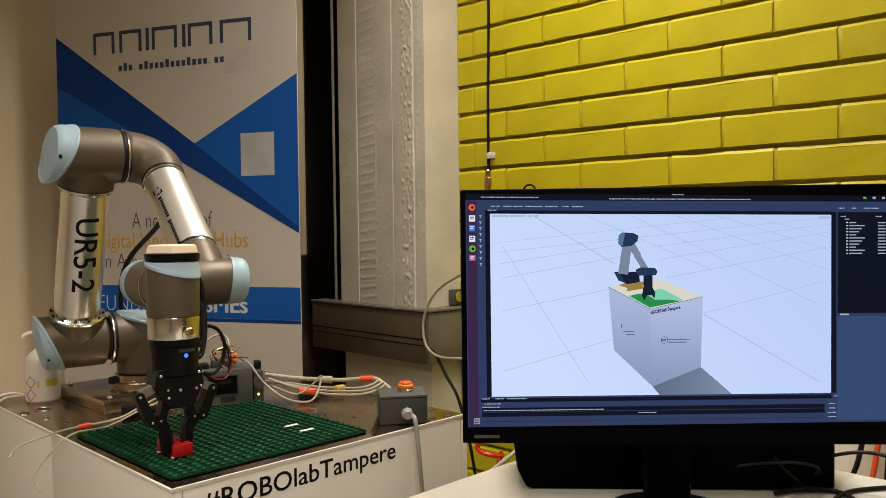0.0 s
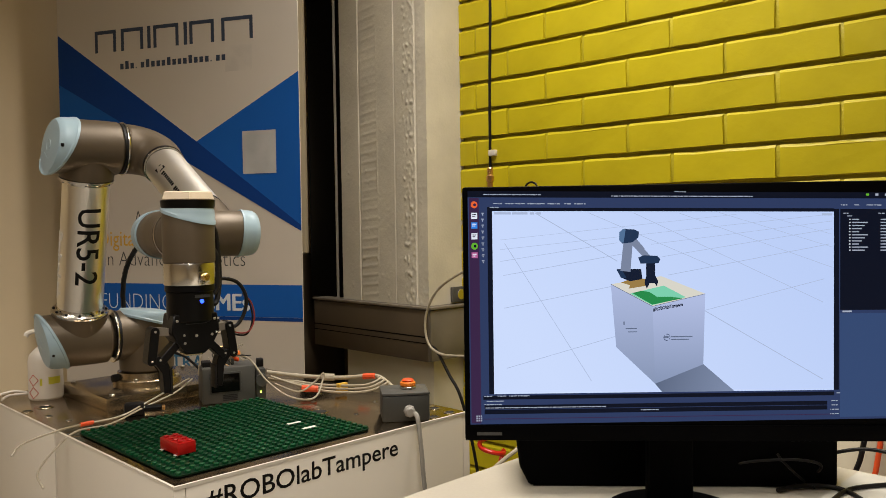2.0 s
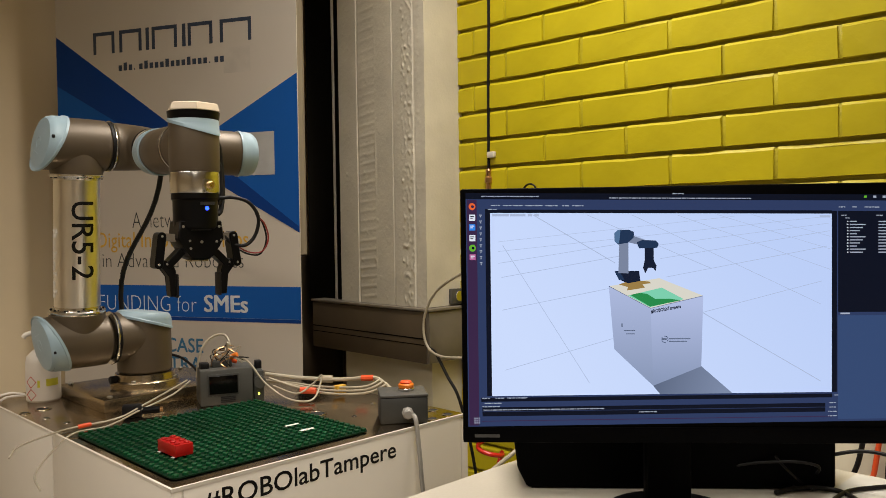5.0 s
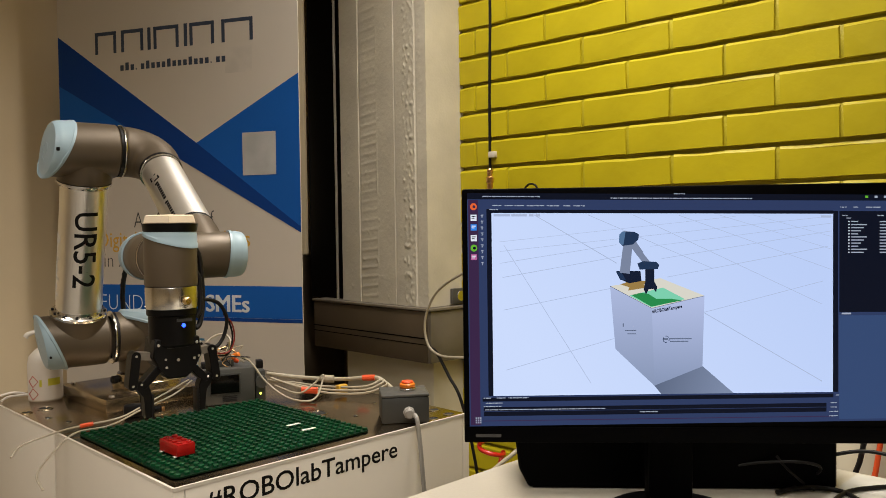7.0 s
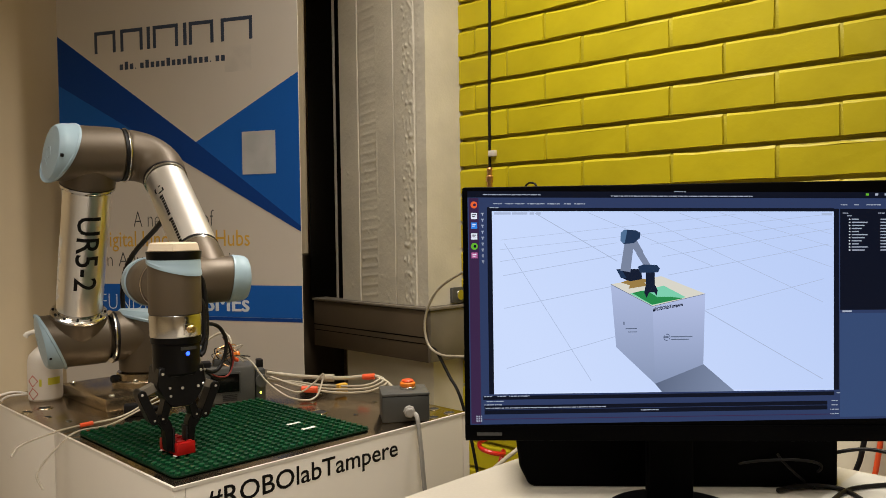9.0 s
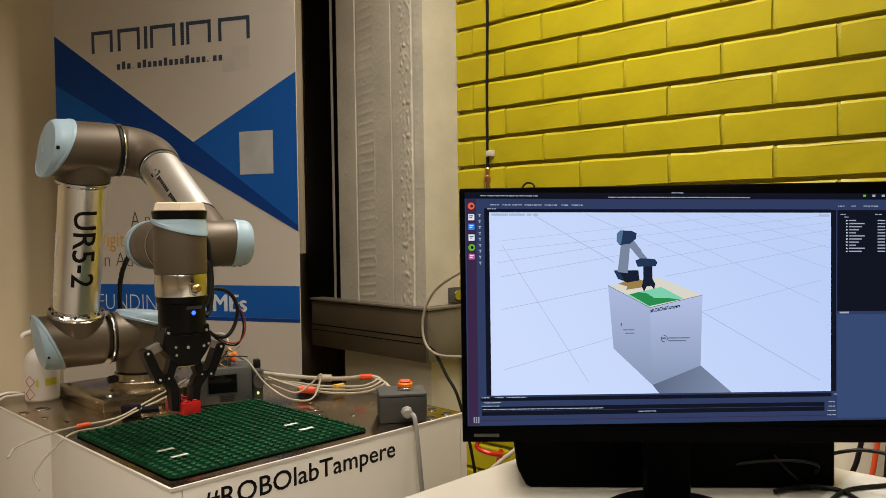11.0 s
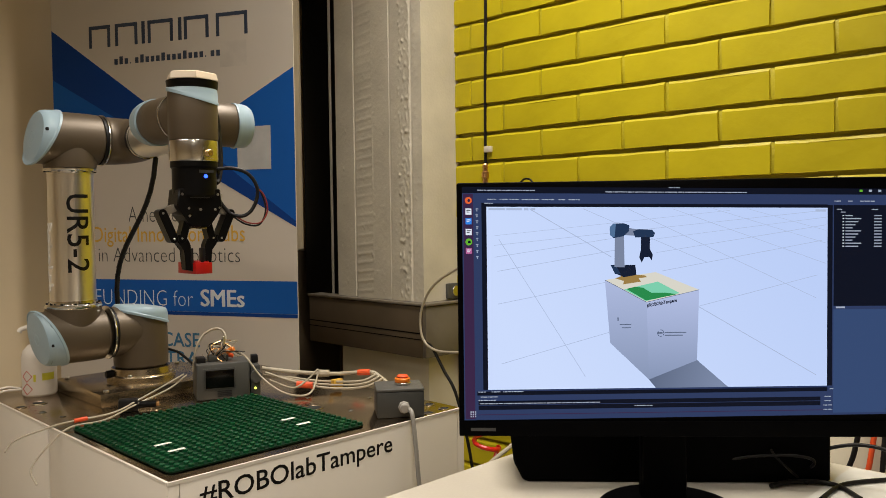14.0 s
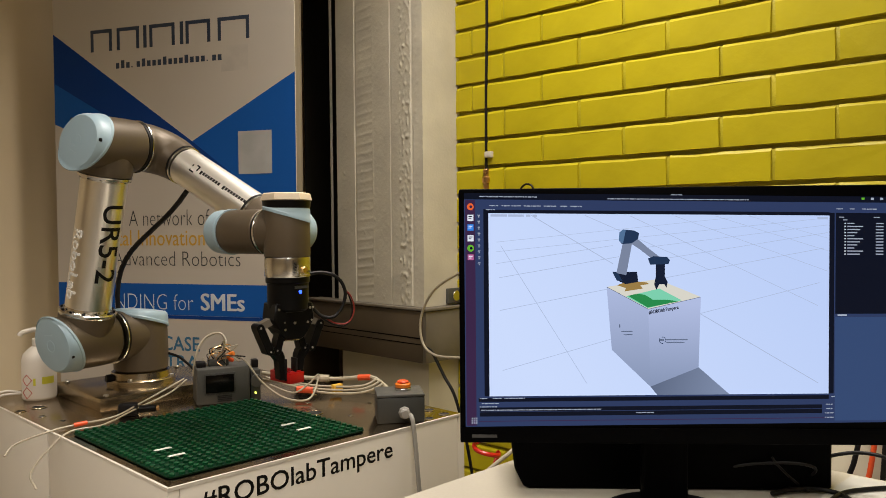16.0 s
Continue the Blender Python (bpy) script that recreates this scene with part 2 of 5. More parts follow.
def capsule(p, q, w, depth, bm=None):
    """A flat link with round ends from p to q (x, z), drawn out along y."""
    a, b = Vector(p), Vector(q)
    ang = math.atan2(b.y - a.y, b.x - a.x)
    out = []
    for k in range(9):
        t = ang + math.pi / 2 + math.pi * k / 8
        out.append((a.x + w / 2 * math.cos(t), a.y + w / 2 * math.sin(t)))
    for k in range(9):
        t = ang - math.pi / 2 + math.pi * k / 8
        out.append((b.x + w / 2 * math.cos(t), b.y + w / 2 * math.sin(t)))
    m = Matrix.Translation((0, depth / 2, 0)) @ pose(0, 0, 0, 90)
    add = slab(out, depth, m)
    if bm is None:
        return add
    me = bpy.data.meshes.new("tmp")
    add.to_mesh(me)
    add.free()
    bm.from_mesh(me)
    bpy.data.meshes.remove(me)
    return bm


def letters(body, width, height, thick=0.0006, bold=0.0):
    """The writing as a mesh, from x 0 to width and y 0 up to the height of its capitals."""
    cu = bpy.data.curves.new("writing", "FONT")
    cu.body, cu.extrude, cu.offset, cu.resolution_u = body, 0.01, bold, 3
    ob = bpy.data.objects.new("writing", cu)
    me = bpy.data.meshes.new_from_object(ob)
    bm = bmesh.new()
    bm.from_mesh(me)
    bpy.data.objects.remove(ob)
    bpy.data.curves.remove(cu)
    bpy.data.meshes.remove(me)
    xs = [v.co.x for v in bm.verts]
    x0, x1 = min(xs), max(xs)
    for v in bm.verts:
        v.co = ((v.co.x - x0) / (x1 - x0) * width, v.co.y / 0.70 * height, v.co.z / 0.02 * thick + thick / 2)
    return bm


def frame_axes(origin, right, up):
    """A pose whose x runs along right and y along up."""
    r, u = Vector(right).normalized(), Vector(up).normalized()
    n = r.cross(u)
    m = Matrix((r, u, n)).transposed().to_4x4()
    return Matrix.Translation(origin) @ m


ON_U = pose(0, 0, 0, 90)     # turns z into -y
ON_UB = pose(0, 0, 0, -90)   # turns z into +y
ON_X = pose(0, 0, 0, 0, 90)  # turns z into +x
ON_XB = pose(0, 0, 0, 0, -90)

# ---- the room ----
WALL = 2.0                      # face of the yellow wall
CORNER = 1.89                   # where it meets the pillar
solid("floor", span(-3.2, 2.4, -3.6, 3.4, -0.1, 0.0), FLOOR, "plain dull grey floor of the laboratory", "floor", "structure")
solid("ceiling", span(-3.2, 2.4, -3.6, 3.4, 2.75, 2.85), CEIL, "plain pale painted ceiling above the laboratory", "ceiling", "structure")
solid("wall_west", span(-3.2, -3.1, -3.6, 3.4, 0, 2.75), BEIGE, "plain beige painted wall", "wall", "structure")
solid("wall_south", span(-3.1, 2.4, -3.6, -3.5, 0, 2.75), BEIGE, "plain beige painted wall", "wall", "structure")
solid("wall_north", span(-3.1, 2.3, 2.80, 2.90, 0, 2.75), BEIGE, "plain beige painted wall behind the roll-up banner", "wall", "structure")
wall_east = solid("wall_east", span(WALL + 0.006, WALL + 0.2, -3.5, CORNER + 0.05, 0, 2.75), MORTAR, "yellow painted brick wall with recessed joints", "wall", "structure")

# window recess between the pillar and the far wall
window = tagged(part("window_1", span(2.12, 2.2, 2.30, 2.66, 0, 2.75), NIGHT, None, smooth=False), "dark window with dark brown and black frames beside the pillar", "window", kind="structure")
part("window_frame", span(1.95, 2.12, 2.60, 2.68, 0.74, 2.75, 0.004), BLACKFRAME, window)
part("window_frame", span(1.86, 1.90, 2.44, 2.60, H - 0.275, 2.75, 0.003), BLACKFRAME, window)
part("pale_strip", span(1.852, 1.860, 2.416, 2.424, H - 0.275, 2.75, 0.001), WHITE, window)
part("window_frame", span(1.865, 1.95, 2.352, 2.44, H - 0.275, 2.75, 0.002), BLACKFRAME, window)

# dark brown cable casing round the pillar, and the low panel beyond it
casing = thing("pillar_casing", Matrix(), "dark brown metal casing round the foot of the pillar", "casing", kind="structure")
part("front_panel", span(1.80, 1.818, 1.872, 2.50, H - 0.455, H - 0.283, 0.002), DARKBROWN, casing)
# end panel and top sheet are coloured lighter, for the light they catch
part("side_panel", span(1.8005, 2.0, 1.855, 1.871, H - 0.453, H - 0.283, 0.002), GREYFRAME, casing, "grey-brown end panel")
part("top_sheet", span(1.796, 2.0, 1.850, 2.505, H - 0.281, H - 0.273, 0.001), GREYFRAME, casing)
# thin black strips standing proud; their black replaces the shade of grooves
part("groove", span(1.7993, 1.802, 1.88, 2.50, H - 0.375, H - 0.371), BLACKFRAME, casing)
part("groove", span(1.7993, 1.802, 1.88, 2.50, H - 0.395, H - 0.392), BLACKFRAME, casing)
solid("low_panel", span(1.55, 2.1, 2.70, 2.78, 0, H - 0.115, 0.004), DARKBROWN, "dark brown low panel in the window corner", "panel", "structure")
solid("pillar_base", span(1.85, WALL + 0.1, 1.895, 2.36, 0, H - 0.456), CREAM, "cream painted lower part of the pillar", "pillar", "structure")

# cream blind hanging behind the banner
blind = thing("hanging_blind", Matrix(), "cream hanging blind behind the roll-up banner", "blind")
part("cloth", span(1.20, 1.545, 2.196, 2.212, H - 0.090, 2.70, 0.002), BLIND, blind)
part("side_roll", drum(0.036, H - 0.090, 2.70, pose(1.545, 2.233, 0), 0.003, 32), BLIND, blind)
part("head_rail", span(1.19, 1.58, 2.17, 2.24, 2.70, 2.752, 0.004), CREAM, blind)

# the board-marked concrete pillar
def pillar():
    ny, nz = 160, 400
    y0, y1, z0, z1 = CORNER, 2.350, H - 0.272, 2.75
    seams = (1.943, 2.05, 2.243)
    offs = (0.0, 0.0008, -0.0006, 0.0004)
    bm = bmesh.new()
    grid = []
    for j in range(nz + 1):
        z = z0 + (z1 - z0) * j / nz
        row = []
        for i in range(ny + 1):
            y = y0 + (y1 - y0) * i / ny
            k = sum(y > s for s in seams)
            near = min(abs(y - s - 0.0015 * noise.noise((0, z * 4, s))) for s in seams)
            d = offs[k] - 0.006 * max(0, 1 - near / 0.0032)
            d += 0.0010 * noise.noise((y * 9, z * 5, k * 7.3)) + 0.0003 * noise.noise((y * 60, z * 45, 3.1))
            # the thin ridge and the short steps of the shuttering
            d += 0.0022 * max(0, 1 - abs(y - 2.145) / 0.004) * max(0, min(1, 0.6 + 2 * noise.noise((2.0, z * 4, 0))))
            rib = math.sin((z + 0.10 * (y - 2.2)) * 2 * math.pi / 0.034 + 3 * noise.noise((0, z * 6, 3.0)))
            if 2.148 < y < 2.24:
                d += 0.0018 * max(0, rib - 0.5) * 2 * max(0, 0.5 + noise.noise((5.0, z * 2.5, 0)))
            blob = 2.6 if 1.945 < y < 2.005 else (0.9 if y < 1.94 else 0.35)
            rough = 0.0022 * max(0, noise.noise((y * 95, z * 62, 9.0)) - 0.05) * blob
            spot = 0.006 * max(0, noise.noise((y * 70, z * 70, 19.0)) - 0.52)
            rough += spot
            row.append(bm.verts.new((1.827 - d - rough, y, z)))
        grid.append(row)
    for a, b in zip(grid, grid[1:]):
        for i in range(ny):
            bm.faces.new((a[i], a[i + 1], b[i + 1], b[i]))
    # the smooth sides
    back = [(bm.verts.new((WALL + 0.1, y, z))) for y in (y0, y1) for z in (z0, z1)]
    bm.faces.new([r[0] for r in grid] + [back[1], back[0]])
    bm.faces.new([r[-1] for r in grid] + [back[3], back[2]])
    bm.faces.new((back[0], back[1], back[3], back[2]))
    return bm


solid("concrete_pillar", pillar(), CONCRETE, "cream painted concrete pillar with rough board marks", "pillar", "structure")

# ceiling lamps, none in view; number, places and power set to match brightness
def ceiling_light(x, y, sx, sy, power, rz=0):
    lamp = thing("ceiling_light", pose(x, y, 2.74, 0, 0, rz), "long white ceiling light with a bright diffuser, added out of view", "light", "ceiling lights")
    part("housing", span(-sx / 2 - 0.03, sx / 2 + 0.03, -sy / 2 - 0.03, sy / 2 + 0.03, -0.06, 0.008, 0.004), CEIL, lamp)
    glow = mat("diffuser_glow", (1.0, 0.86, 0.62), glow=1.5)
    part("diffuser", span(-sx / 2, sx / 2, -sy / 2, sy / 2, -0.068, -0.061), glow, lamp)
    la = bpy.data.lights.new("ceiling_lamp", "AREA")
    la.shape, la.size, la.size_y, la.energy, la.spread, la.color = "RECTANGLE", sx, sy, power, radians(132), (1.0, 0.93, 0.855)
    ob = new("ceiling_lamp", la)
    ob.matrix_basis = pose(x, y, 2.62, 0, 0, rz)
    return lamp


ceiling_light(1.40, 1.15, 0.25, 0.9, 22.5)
# extra fixture, added to brighten the lower banner and the table
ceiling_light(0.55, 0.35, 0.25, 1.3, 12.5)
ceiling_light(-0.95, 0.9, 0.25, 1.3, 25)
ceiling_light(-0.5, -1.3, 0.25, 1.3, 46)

# ---- the robot's table ----
TX0, TX1, TY0, TY1 = 0.527, 1.160, 1.088, 2.02
STEELTOP = TOP - 0.004
table = thing("robot_table", Matrix(), "white laminate box table with a worn steel top", "table")
part("front_panel", span(TX0 + 0.019, TX1 - 0.019, TY0, TY0 + 0.018, 0.02, STEELTOP - 0.003, 0.001), WHITE, table)
part("side_panel", span(TX0, TX0 + 0.018, TY0, 1.5685, 0.02, STEELTOP - 0.003, 0.001), WHITE, table)
part("side_panel", span(TX0, TX0 + 0.018, 1.5715, TY1, 0.02, STEELTOP - 0.003, 0.001), WHITE, table)
part("side_panel", span(TX1 - 0.018, TX1, TY0, TY1, 0.02, STEELTOP - 0.003, 0.001), WHITE, table)
part("back_panel", span(TX0 + 0.019, TX1 - 0.019, TY1 - 0.018, TY1, 0.02, STEELTOP - 0.003, 0.001), WHITE, table)
part("plinth", span(TX0 + 0.03, TX1 - 0.03, TY0 + 0.03, TY1 - 0.03, 0.0, 0.03), BLACKFRAME, table)
part("steel_top", span(TX0 + 0.004, TX1 - 0.004, TY0 + 0.004, TY1 - 0.004, STEELTOP - 0.012, STEELTOP, 0.001), STEEL, table, "worn brown-tinted steel plate")
edge = part("edge_strip", span(TX0 - 0.001, TX1 + 0.001, TY0 - 0.001, TY0 + 0.0035, STEELTOP - 0.004, STEELTOP + 0.001), WHITE, table)
part("edge_strip", span(TX0 - 0.001, TX0 + 0.0035, TY0 + 0.004, TY1, STEELTOP - 0.004, STEELTOP + 0.001), WHITE, table)
for x, y, r in ((0.545, 1.781, 0.011), (0.585, 1.792, 0.016), (0.56, 1.70, 0.008), (0.953, 1.315, 0.020), (1.130, 1.158, 0.012), (1.078, 1.107, 0.012),
                (1.126, 1.110, 0.012), (0.64, 1.93, 0.02), (1.0, 1.40, 0.006), (1.06, 1.46, 0.006), (1.09, 1.30, 0.005), (0.99, 1.24, 0.005), (0.575, 1.63, 0.006)):
    # black disc laid on the steel, in place of the hole's dark depth
    h = part("mounting_hole", lathe([(0, 0), (r * 0.72, 0), (r * 0.75, 0.0006)], pose(x, y, STEELTOP + 0.0004), 20), RECESS_SHADE, table)
    part("hole_rim", lathe([(r * 0.76, 0.0), (r * 0.8, 0.0012), (r, 0.0008), (r * 1.03, 0)], pose(x, y, STEELTOP + 0.0002), 20), SILVER if r < 0.01 else STEEL2, table)
hashtag = letters("#ROBOlabTampere", 0.388, 0.031, 0.0002, 0.010)
hashtag.transform(frame_axes((0.577, TY0 - 0.0004, H - 0.4268), (1, 0, 0), (0, 0, 1)))
part("lettering", hashtag, INK, table, "black hashtag lettering", smooth=False)

# the green building plate: 24 by 24 studs
PX, PY, PITCH = 0.546, 1.1205, 0.016
plate = thing("building_plate", pose(PX, PY, STEELTOP), "dark green building plate covered in studs", "building plate")


def rounded(w, d, r, n=6):
    out = []
    for cx, cy, a0 in ((w - r, r, -90), (w - r, d - r, 0), (r, d - r, 90), (r, r, 180)):
        for k in range(n + 1):
            a = radians(a0 + 90 * k / n)
            out.append((cx + r * math.cos(a), cy + r * math.sin(a)))
    return out


part("sheet", slab(rounded(0.384, 0.384, 0.012), 0.0022, pose(0, 0, 0.0023)), SHADED_GREEN, plate)
# inset black slab stands in for the shadow under the sheet's overhang
part("underside", slab(rounded(0.374, 0.374, 0.010), 0.0024, pose(0.005, 0.005, 0)), RECESS_SHADE, plate)

# ---- robot arm ----
BASE = Vector((0.7984, 1.7649, H - 0.376 + 0.0468))
MX0, MX1, MY0, MY1, MZ = 0.657, 0.965, 1.648, 1.905, H - 0.353
mount = thing("robot_mount", Matrix(), "square milled steel mounting plate under the robot", "mounting plate")
part("plate", span(MX0, MX1, MY0, MY1, STEELTOP, MZ, 0.0015), STEEL2, mount)
for x in (MX0 + 0.02, MX1 - 0.02):
    for y in (MY0 + 0.02, MY1 - 0.02):
        part("bolt", drum(0.006, 0, 0.004, pose(x, y, MZ), 0.001, 12), BOLT, mount)

robot = thing("industrial_robot", Matrix.Translation(BASE), "six-axis industrial robot arm with bronze-grey joints and pale blue lids", "robot arm")
base = part("base", lathe([(0, -0.0237), (0.0745, -0.0237), (0.0745, -0.012), (0.073, -0.010), (0.067, -0.009), (0.065, 0.000), (0.064, 0.005), (0, 0.005)]), STEEL2, robot, "dull steel round base")
for k in range(4):
    a = radians(45 + 90 * k)
    part("bolt", drum(0.005, -0.011, -0.005, pose(0.069 * math.cos(a), 0.069 * math.sin(a), 0), 0.001, 10), BOLT, base)
part("connector", drum(0.009, 0.0, 0.018, pose(-0.062, 0.004, -0.006, 0, -90, 0), 0.002, 16), RUBBER, base, "black plug")


def joint_ring(parent, r, m):
    part("seal_ring", lathe([(r - 0.01, -0.003), (r - 0.001, -0.003), (r - 0.001, 0.003), (r - 0.01, 0.003)], m), RUBBER, parent)
    part("joint_ring", lathe([(r - 0.01, 0.0025), (r + 0.0012, 0.0030), (r + 0.0016, 0.0048), (r + 0.0008, 0.0066), (r - 0.01, 0.007)], m), SILVER, parent)


def lid_on(parent, r, near, far, sink, m, rise=0.0):
    if rise:  # the housing runs on under the high side of the lid
        bm = bmesh.new()
        loops = [[], []]
        for k in range(48):
            a = 2 * math.pi * k / 48
            c = 0.5 + 0.5 * math.cos(a)
            x, y = (r - 0.0012) * math.cos(a), (r - 0.0012) * math.sin(a)
            loops[0].append(bm.verts.new((x, y, -0.045)))
            loops[1].append(bm.verts.new((x, y, max(rise * (1 - c) - sink * c - 0.0004, -0.044))))
        for k in range(48):
            j = (k + 1) % 48
            bm.faces.new((loops[0][k], loops[0][j], loops[1][j], loops[1][k]))
        bm.faces.new(loops[1])
        bm.faces.new(list(reversed(loops[0])))
        bm.transform(m)
        part("housing_end", bm, HOUSING, parent)
    return part("lid", lid_mesh(r, near, far, sink, m, rise=rise), LID, parent, "pale blue plastic lid")


# shoulder: turns on the base
bm = lathe([(0, -0.083), (0.054, -0.083), (0.059, -0.079), (0.060, -0.050), (0.059, 0.0), (0.0575, 0.040), (0.056, 0.043), (0, 0.043)])
lathe([(0.056, 0.0), (0.056, 0.068), (0.0, 0.068)], ON_U, 40, bm)
shoulder = part("shoulder", bm, HOUSING, robot)
lid_on(shoulder, 0.0595, 0.014, 0.000, 0.036, pose(0, 0, 0.046, 0, 0, 90))
joint_ring(shoulder, 0.058, ON_U @ pose(0, 0, 0.072))

# upper arm
bm = lathe([(0, -0.060), (0.052, -0.060), (0.057, -0.055), (0.058, -0.03), (0.058, 0.058), (0, 0.058)], ON_U)
lathe([(0.050, 0.0), (0.054, 0.035), (0.0565, 0.052), (0.0565, 0.062), (0, 0.062)], ON_X, 40, bm)
upper = part("upper_arm", bm, HOUSING, robot)
bm = lathe([(0, 0.362), (0.052, 0.362), (0.0535, 0.372), (0.052, 0.392), (0.050, 0.425)], ON_X)
lathe([(0, -0.060), (0.050, -0.060), (0.055, -0.055), (0.056, -0.03), (0.056, 0.056), (0, 0.056)], pose(0.425, 0, 0) @ ON_U, 40, bm)
part("elbow_housing", bm, HOUSING, upper)
lid_on(upper, 0.0585, 0.023, 0.003, 0.036, ON_U @ pose(0, 0, 0.060, 0, 0, 200), 0.017)
lid_on(upper, 0.0570, 0.022, 0.002, 0.036, pose(0.425, 0, 0) @ ON_U @ pose(0, 0, 0.060, 0, 0, -15), 0.018)
part("tube", lathe([(0.046, 0.066), (0.046, 0.360)], ON_X, 56), TUBE, upper, "polished aluminium tube")
part("flange", lathe([(0, 0.0625), (0.0565, 0.0625), (0.0575, 0.064), (0.0575, 0.069), (0.055, 0.0715), (0.047, 0.0725), (0.0462, 0.079)], ON_X), SILVER, upper)
part("flange", lathe([(0.0462, 0.350), (0.047, 0.354), (0.052, 0.3545), (0.053, 0.356), (0.053, 0.3605), (0, 0.361)], ON_X), SILVER, upper)
for k in range(12):
    a = 2 * math.pi * (k + 0.5) / 12
    part("bolt", drum(0.0028, 0.071, 0.0745, ON_X @ pose(0.0515 * math.cos(a), 0.0515 * math.sin(a), 0), 0.0004, 8), INK, upper)
    part("bolt", drum(0.0024, 0.3525, 0.3555, ON_X @ pose(0.0495 * math.cos(a), 0.0495 * math.sin(a), 0), 0.0004, 8), INK, upper)
for along, turn in ((0.0, 200), (0.425, -15)):  # solid black blocks stand in for the shade in the lids' screw pockets
    for a in (62, -62, 180):
        m = pose(along, 0, 0) @ ON_U @ pose(0, 0, 0.060, 0, 0, turn + a)
        z = 0.0125 - 0.010 * math.cos(radians(a)) - 0.006
        part("screw_pocket", block(0.010, 0.007, 0.006, 0.0535, 0, z, 0.0015, m), INK, upper)


def wrapped(body, x_from, length, height, face, material, bold=0.0, label=""):
    """Writing that runs down the tube on the side that looks along the angle face (0: +z, 90: -y)."""
    bm = letters(body, length, height, 0.0006, bold)
    for k in range(-3, 15):  # fine strips, so that the letters bend with the tube
        bmesh.ops.bisect_plane(bm, geom=list(bm.verts) + list(bm.edges) + list(bm.faces), plane_co=(0, height * k / 10, 0), plane_no=(0, 1, 0))
    bmesh.ops.triangulate(bm, faces=bm.faces)
    for v in bm.verts:
        a = radians(face) + (v.co.y - height / 2) / 0.0462
        r = 0.0464 + v.co.z
        v.co = (x_from - v.co.x, -r * math.sin(a), r * math.cos(a))
    part("lettering", bm, material, upper, label, smooth=False)


wrapped("UR5-2", 0.305, 0.165, 0.044, 178, INK, 0.008, "black number lettering")
wrapped("RoboLab", 0.245, 0.148, 0.026, 90, WHITEINK, 0.02, "white lettering")

# forearm with the first wrist housing
def bend(turn, rings, seg=44):
    """A round pipe elbow of bend radius turn, from the -y side to the +x side; rings hold (share of the way, radius)."""
    bm = bmesh.new()
    loops = []
    for s, r in rings:
        a = math.pi / 2 * min(max(s, 0), 1)
        c = Vector((turn - turn * math.cos(a), turn * math.sin(a) - turn, 0))
        c += Vector((math.sin(a), math.cos(a), 0)) * (min(s, 0) + max(s - 1, 0))
        n = Vector((-math.cos(a), math.sin(a), 0))
        loops.append([bm.verts.new(c + r * (math.cos(2 * math.pi * k / seg) * n + math.sin(2 * math.pi * k / seg) * Vector((0, 0, 1)))) for k in range(seg)])
    for a, b in zip(loops, loops[1:]):
        for k in range(seg):
            bm.faces.new((a[k], a[(k + 1) % seg], b[(k + 1) % seg], b[k]))
    bm.faces.new(loops[0])
    bm.faces.new(list(reversed(loops[-1])))
    return bm


fore = part("forearm", bend(0.057, [(-0.0035, 0.048), (-0.0015, 0.0515)] + [(k / 12, 0.0525 - 0.0065 * (k / 12) ** 1.5) for k in range(13)] + [(1.021, 0.0437)]), HOUSING, robot)
joint_ring(upper, 0.0545, pose(0.425, 0, 0) @ ON_UB @ pose(0, 0, 0.0622))
bm = lathe([(0, 0.318), (0.041, 0.318), (0.042, 0.335), (0.040, 0.392)], ON_X)
lathe([(0, -0.046), (0.040, -0.046), (0.0415, -0.042), (0.042, 0.0), (0.042, 0.036), (0.039, 0.043), (0, 0.043)], pose(0.392, 0, 0) @ ON_U, 40, bm)
part("wrist_housing", bm, HOUSING, fore)
part("tube", lathe([(0.0405, 0.090), (0.0405, 0.308)], ON_X, 56), SATIN, fore, "satin aluminium tube")
for x, r in ((0.0785, 0.0438), (0.3085, 0.0412)):
    part("seal_ring", lathe([(0.03, x), (r, x), (r, x + 0.0045), (0.03, x + 0.0045)], ON_X), RUBBER, fore)
    part("joint_ring", lathe([(0.03, x + 0.005), (r - 0.0005, x + 0.005), (r - 0.0005, x + 0.009), (0.03, x + 0.0095)], ON_X), SILVER, fore)
lid_on(fore, 0.0418, 0.025, 0.019, 0.016, pose(0.392, 0, 0) @ ON_UB @ pose(0, 0, 0.044, 0, 0, 0))
joint_ring(fore, 0.042, pose(0.392, 0, 0) @ ON_U @ pose(0, 0, 0.044))
prints = [(0.140, 0.002, 0.0030, 0.016), (0.143, 0.015, 0.010, 0.003), (0.150, -0.002, 0.010, 0.003), (0.157, 0.001, 0.0030, 0.010)]
prints += [(0.168 + 0.0079 * k, 0.004, 0.0056, 0.0085 if k in (0, 9) else 0.0065) for k in range(18) if k != 8]
for px, py, pw, ph in prints:  # the name and sign on the tube as plain bars
    b = slab([(0, 0), (pw, 0), (pw, ph), (0, ph)], 0.0004, pose(px, py, 0))
    for v in b.verts:
        a = radians(-44) + v.co.y / 0.0405
        r = 0.0407 + v.co.z
        v.co = (v.co.x, -r * math.cos(a), r * math.sin(a) * -1)
    part("printed_bar", b, INK, fore)

# second wrist housing
bm = lathe([(0, -0.046), (0.0395, -0.046), (0.0415, -0.042), (0.042, 0.0), (0.042, 0.040), (0.039, 0.044), (0, 0.044)], ON_X)
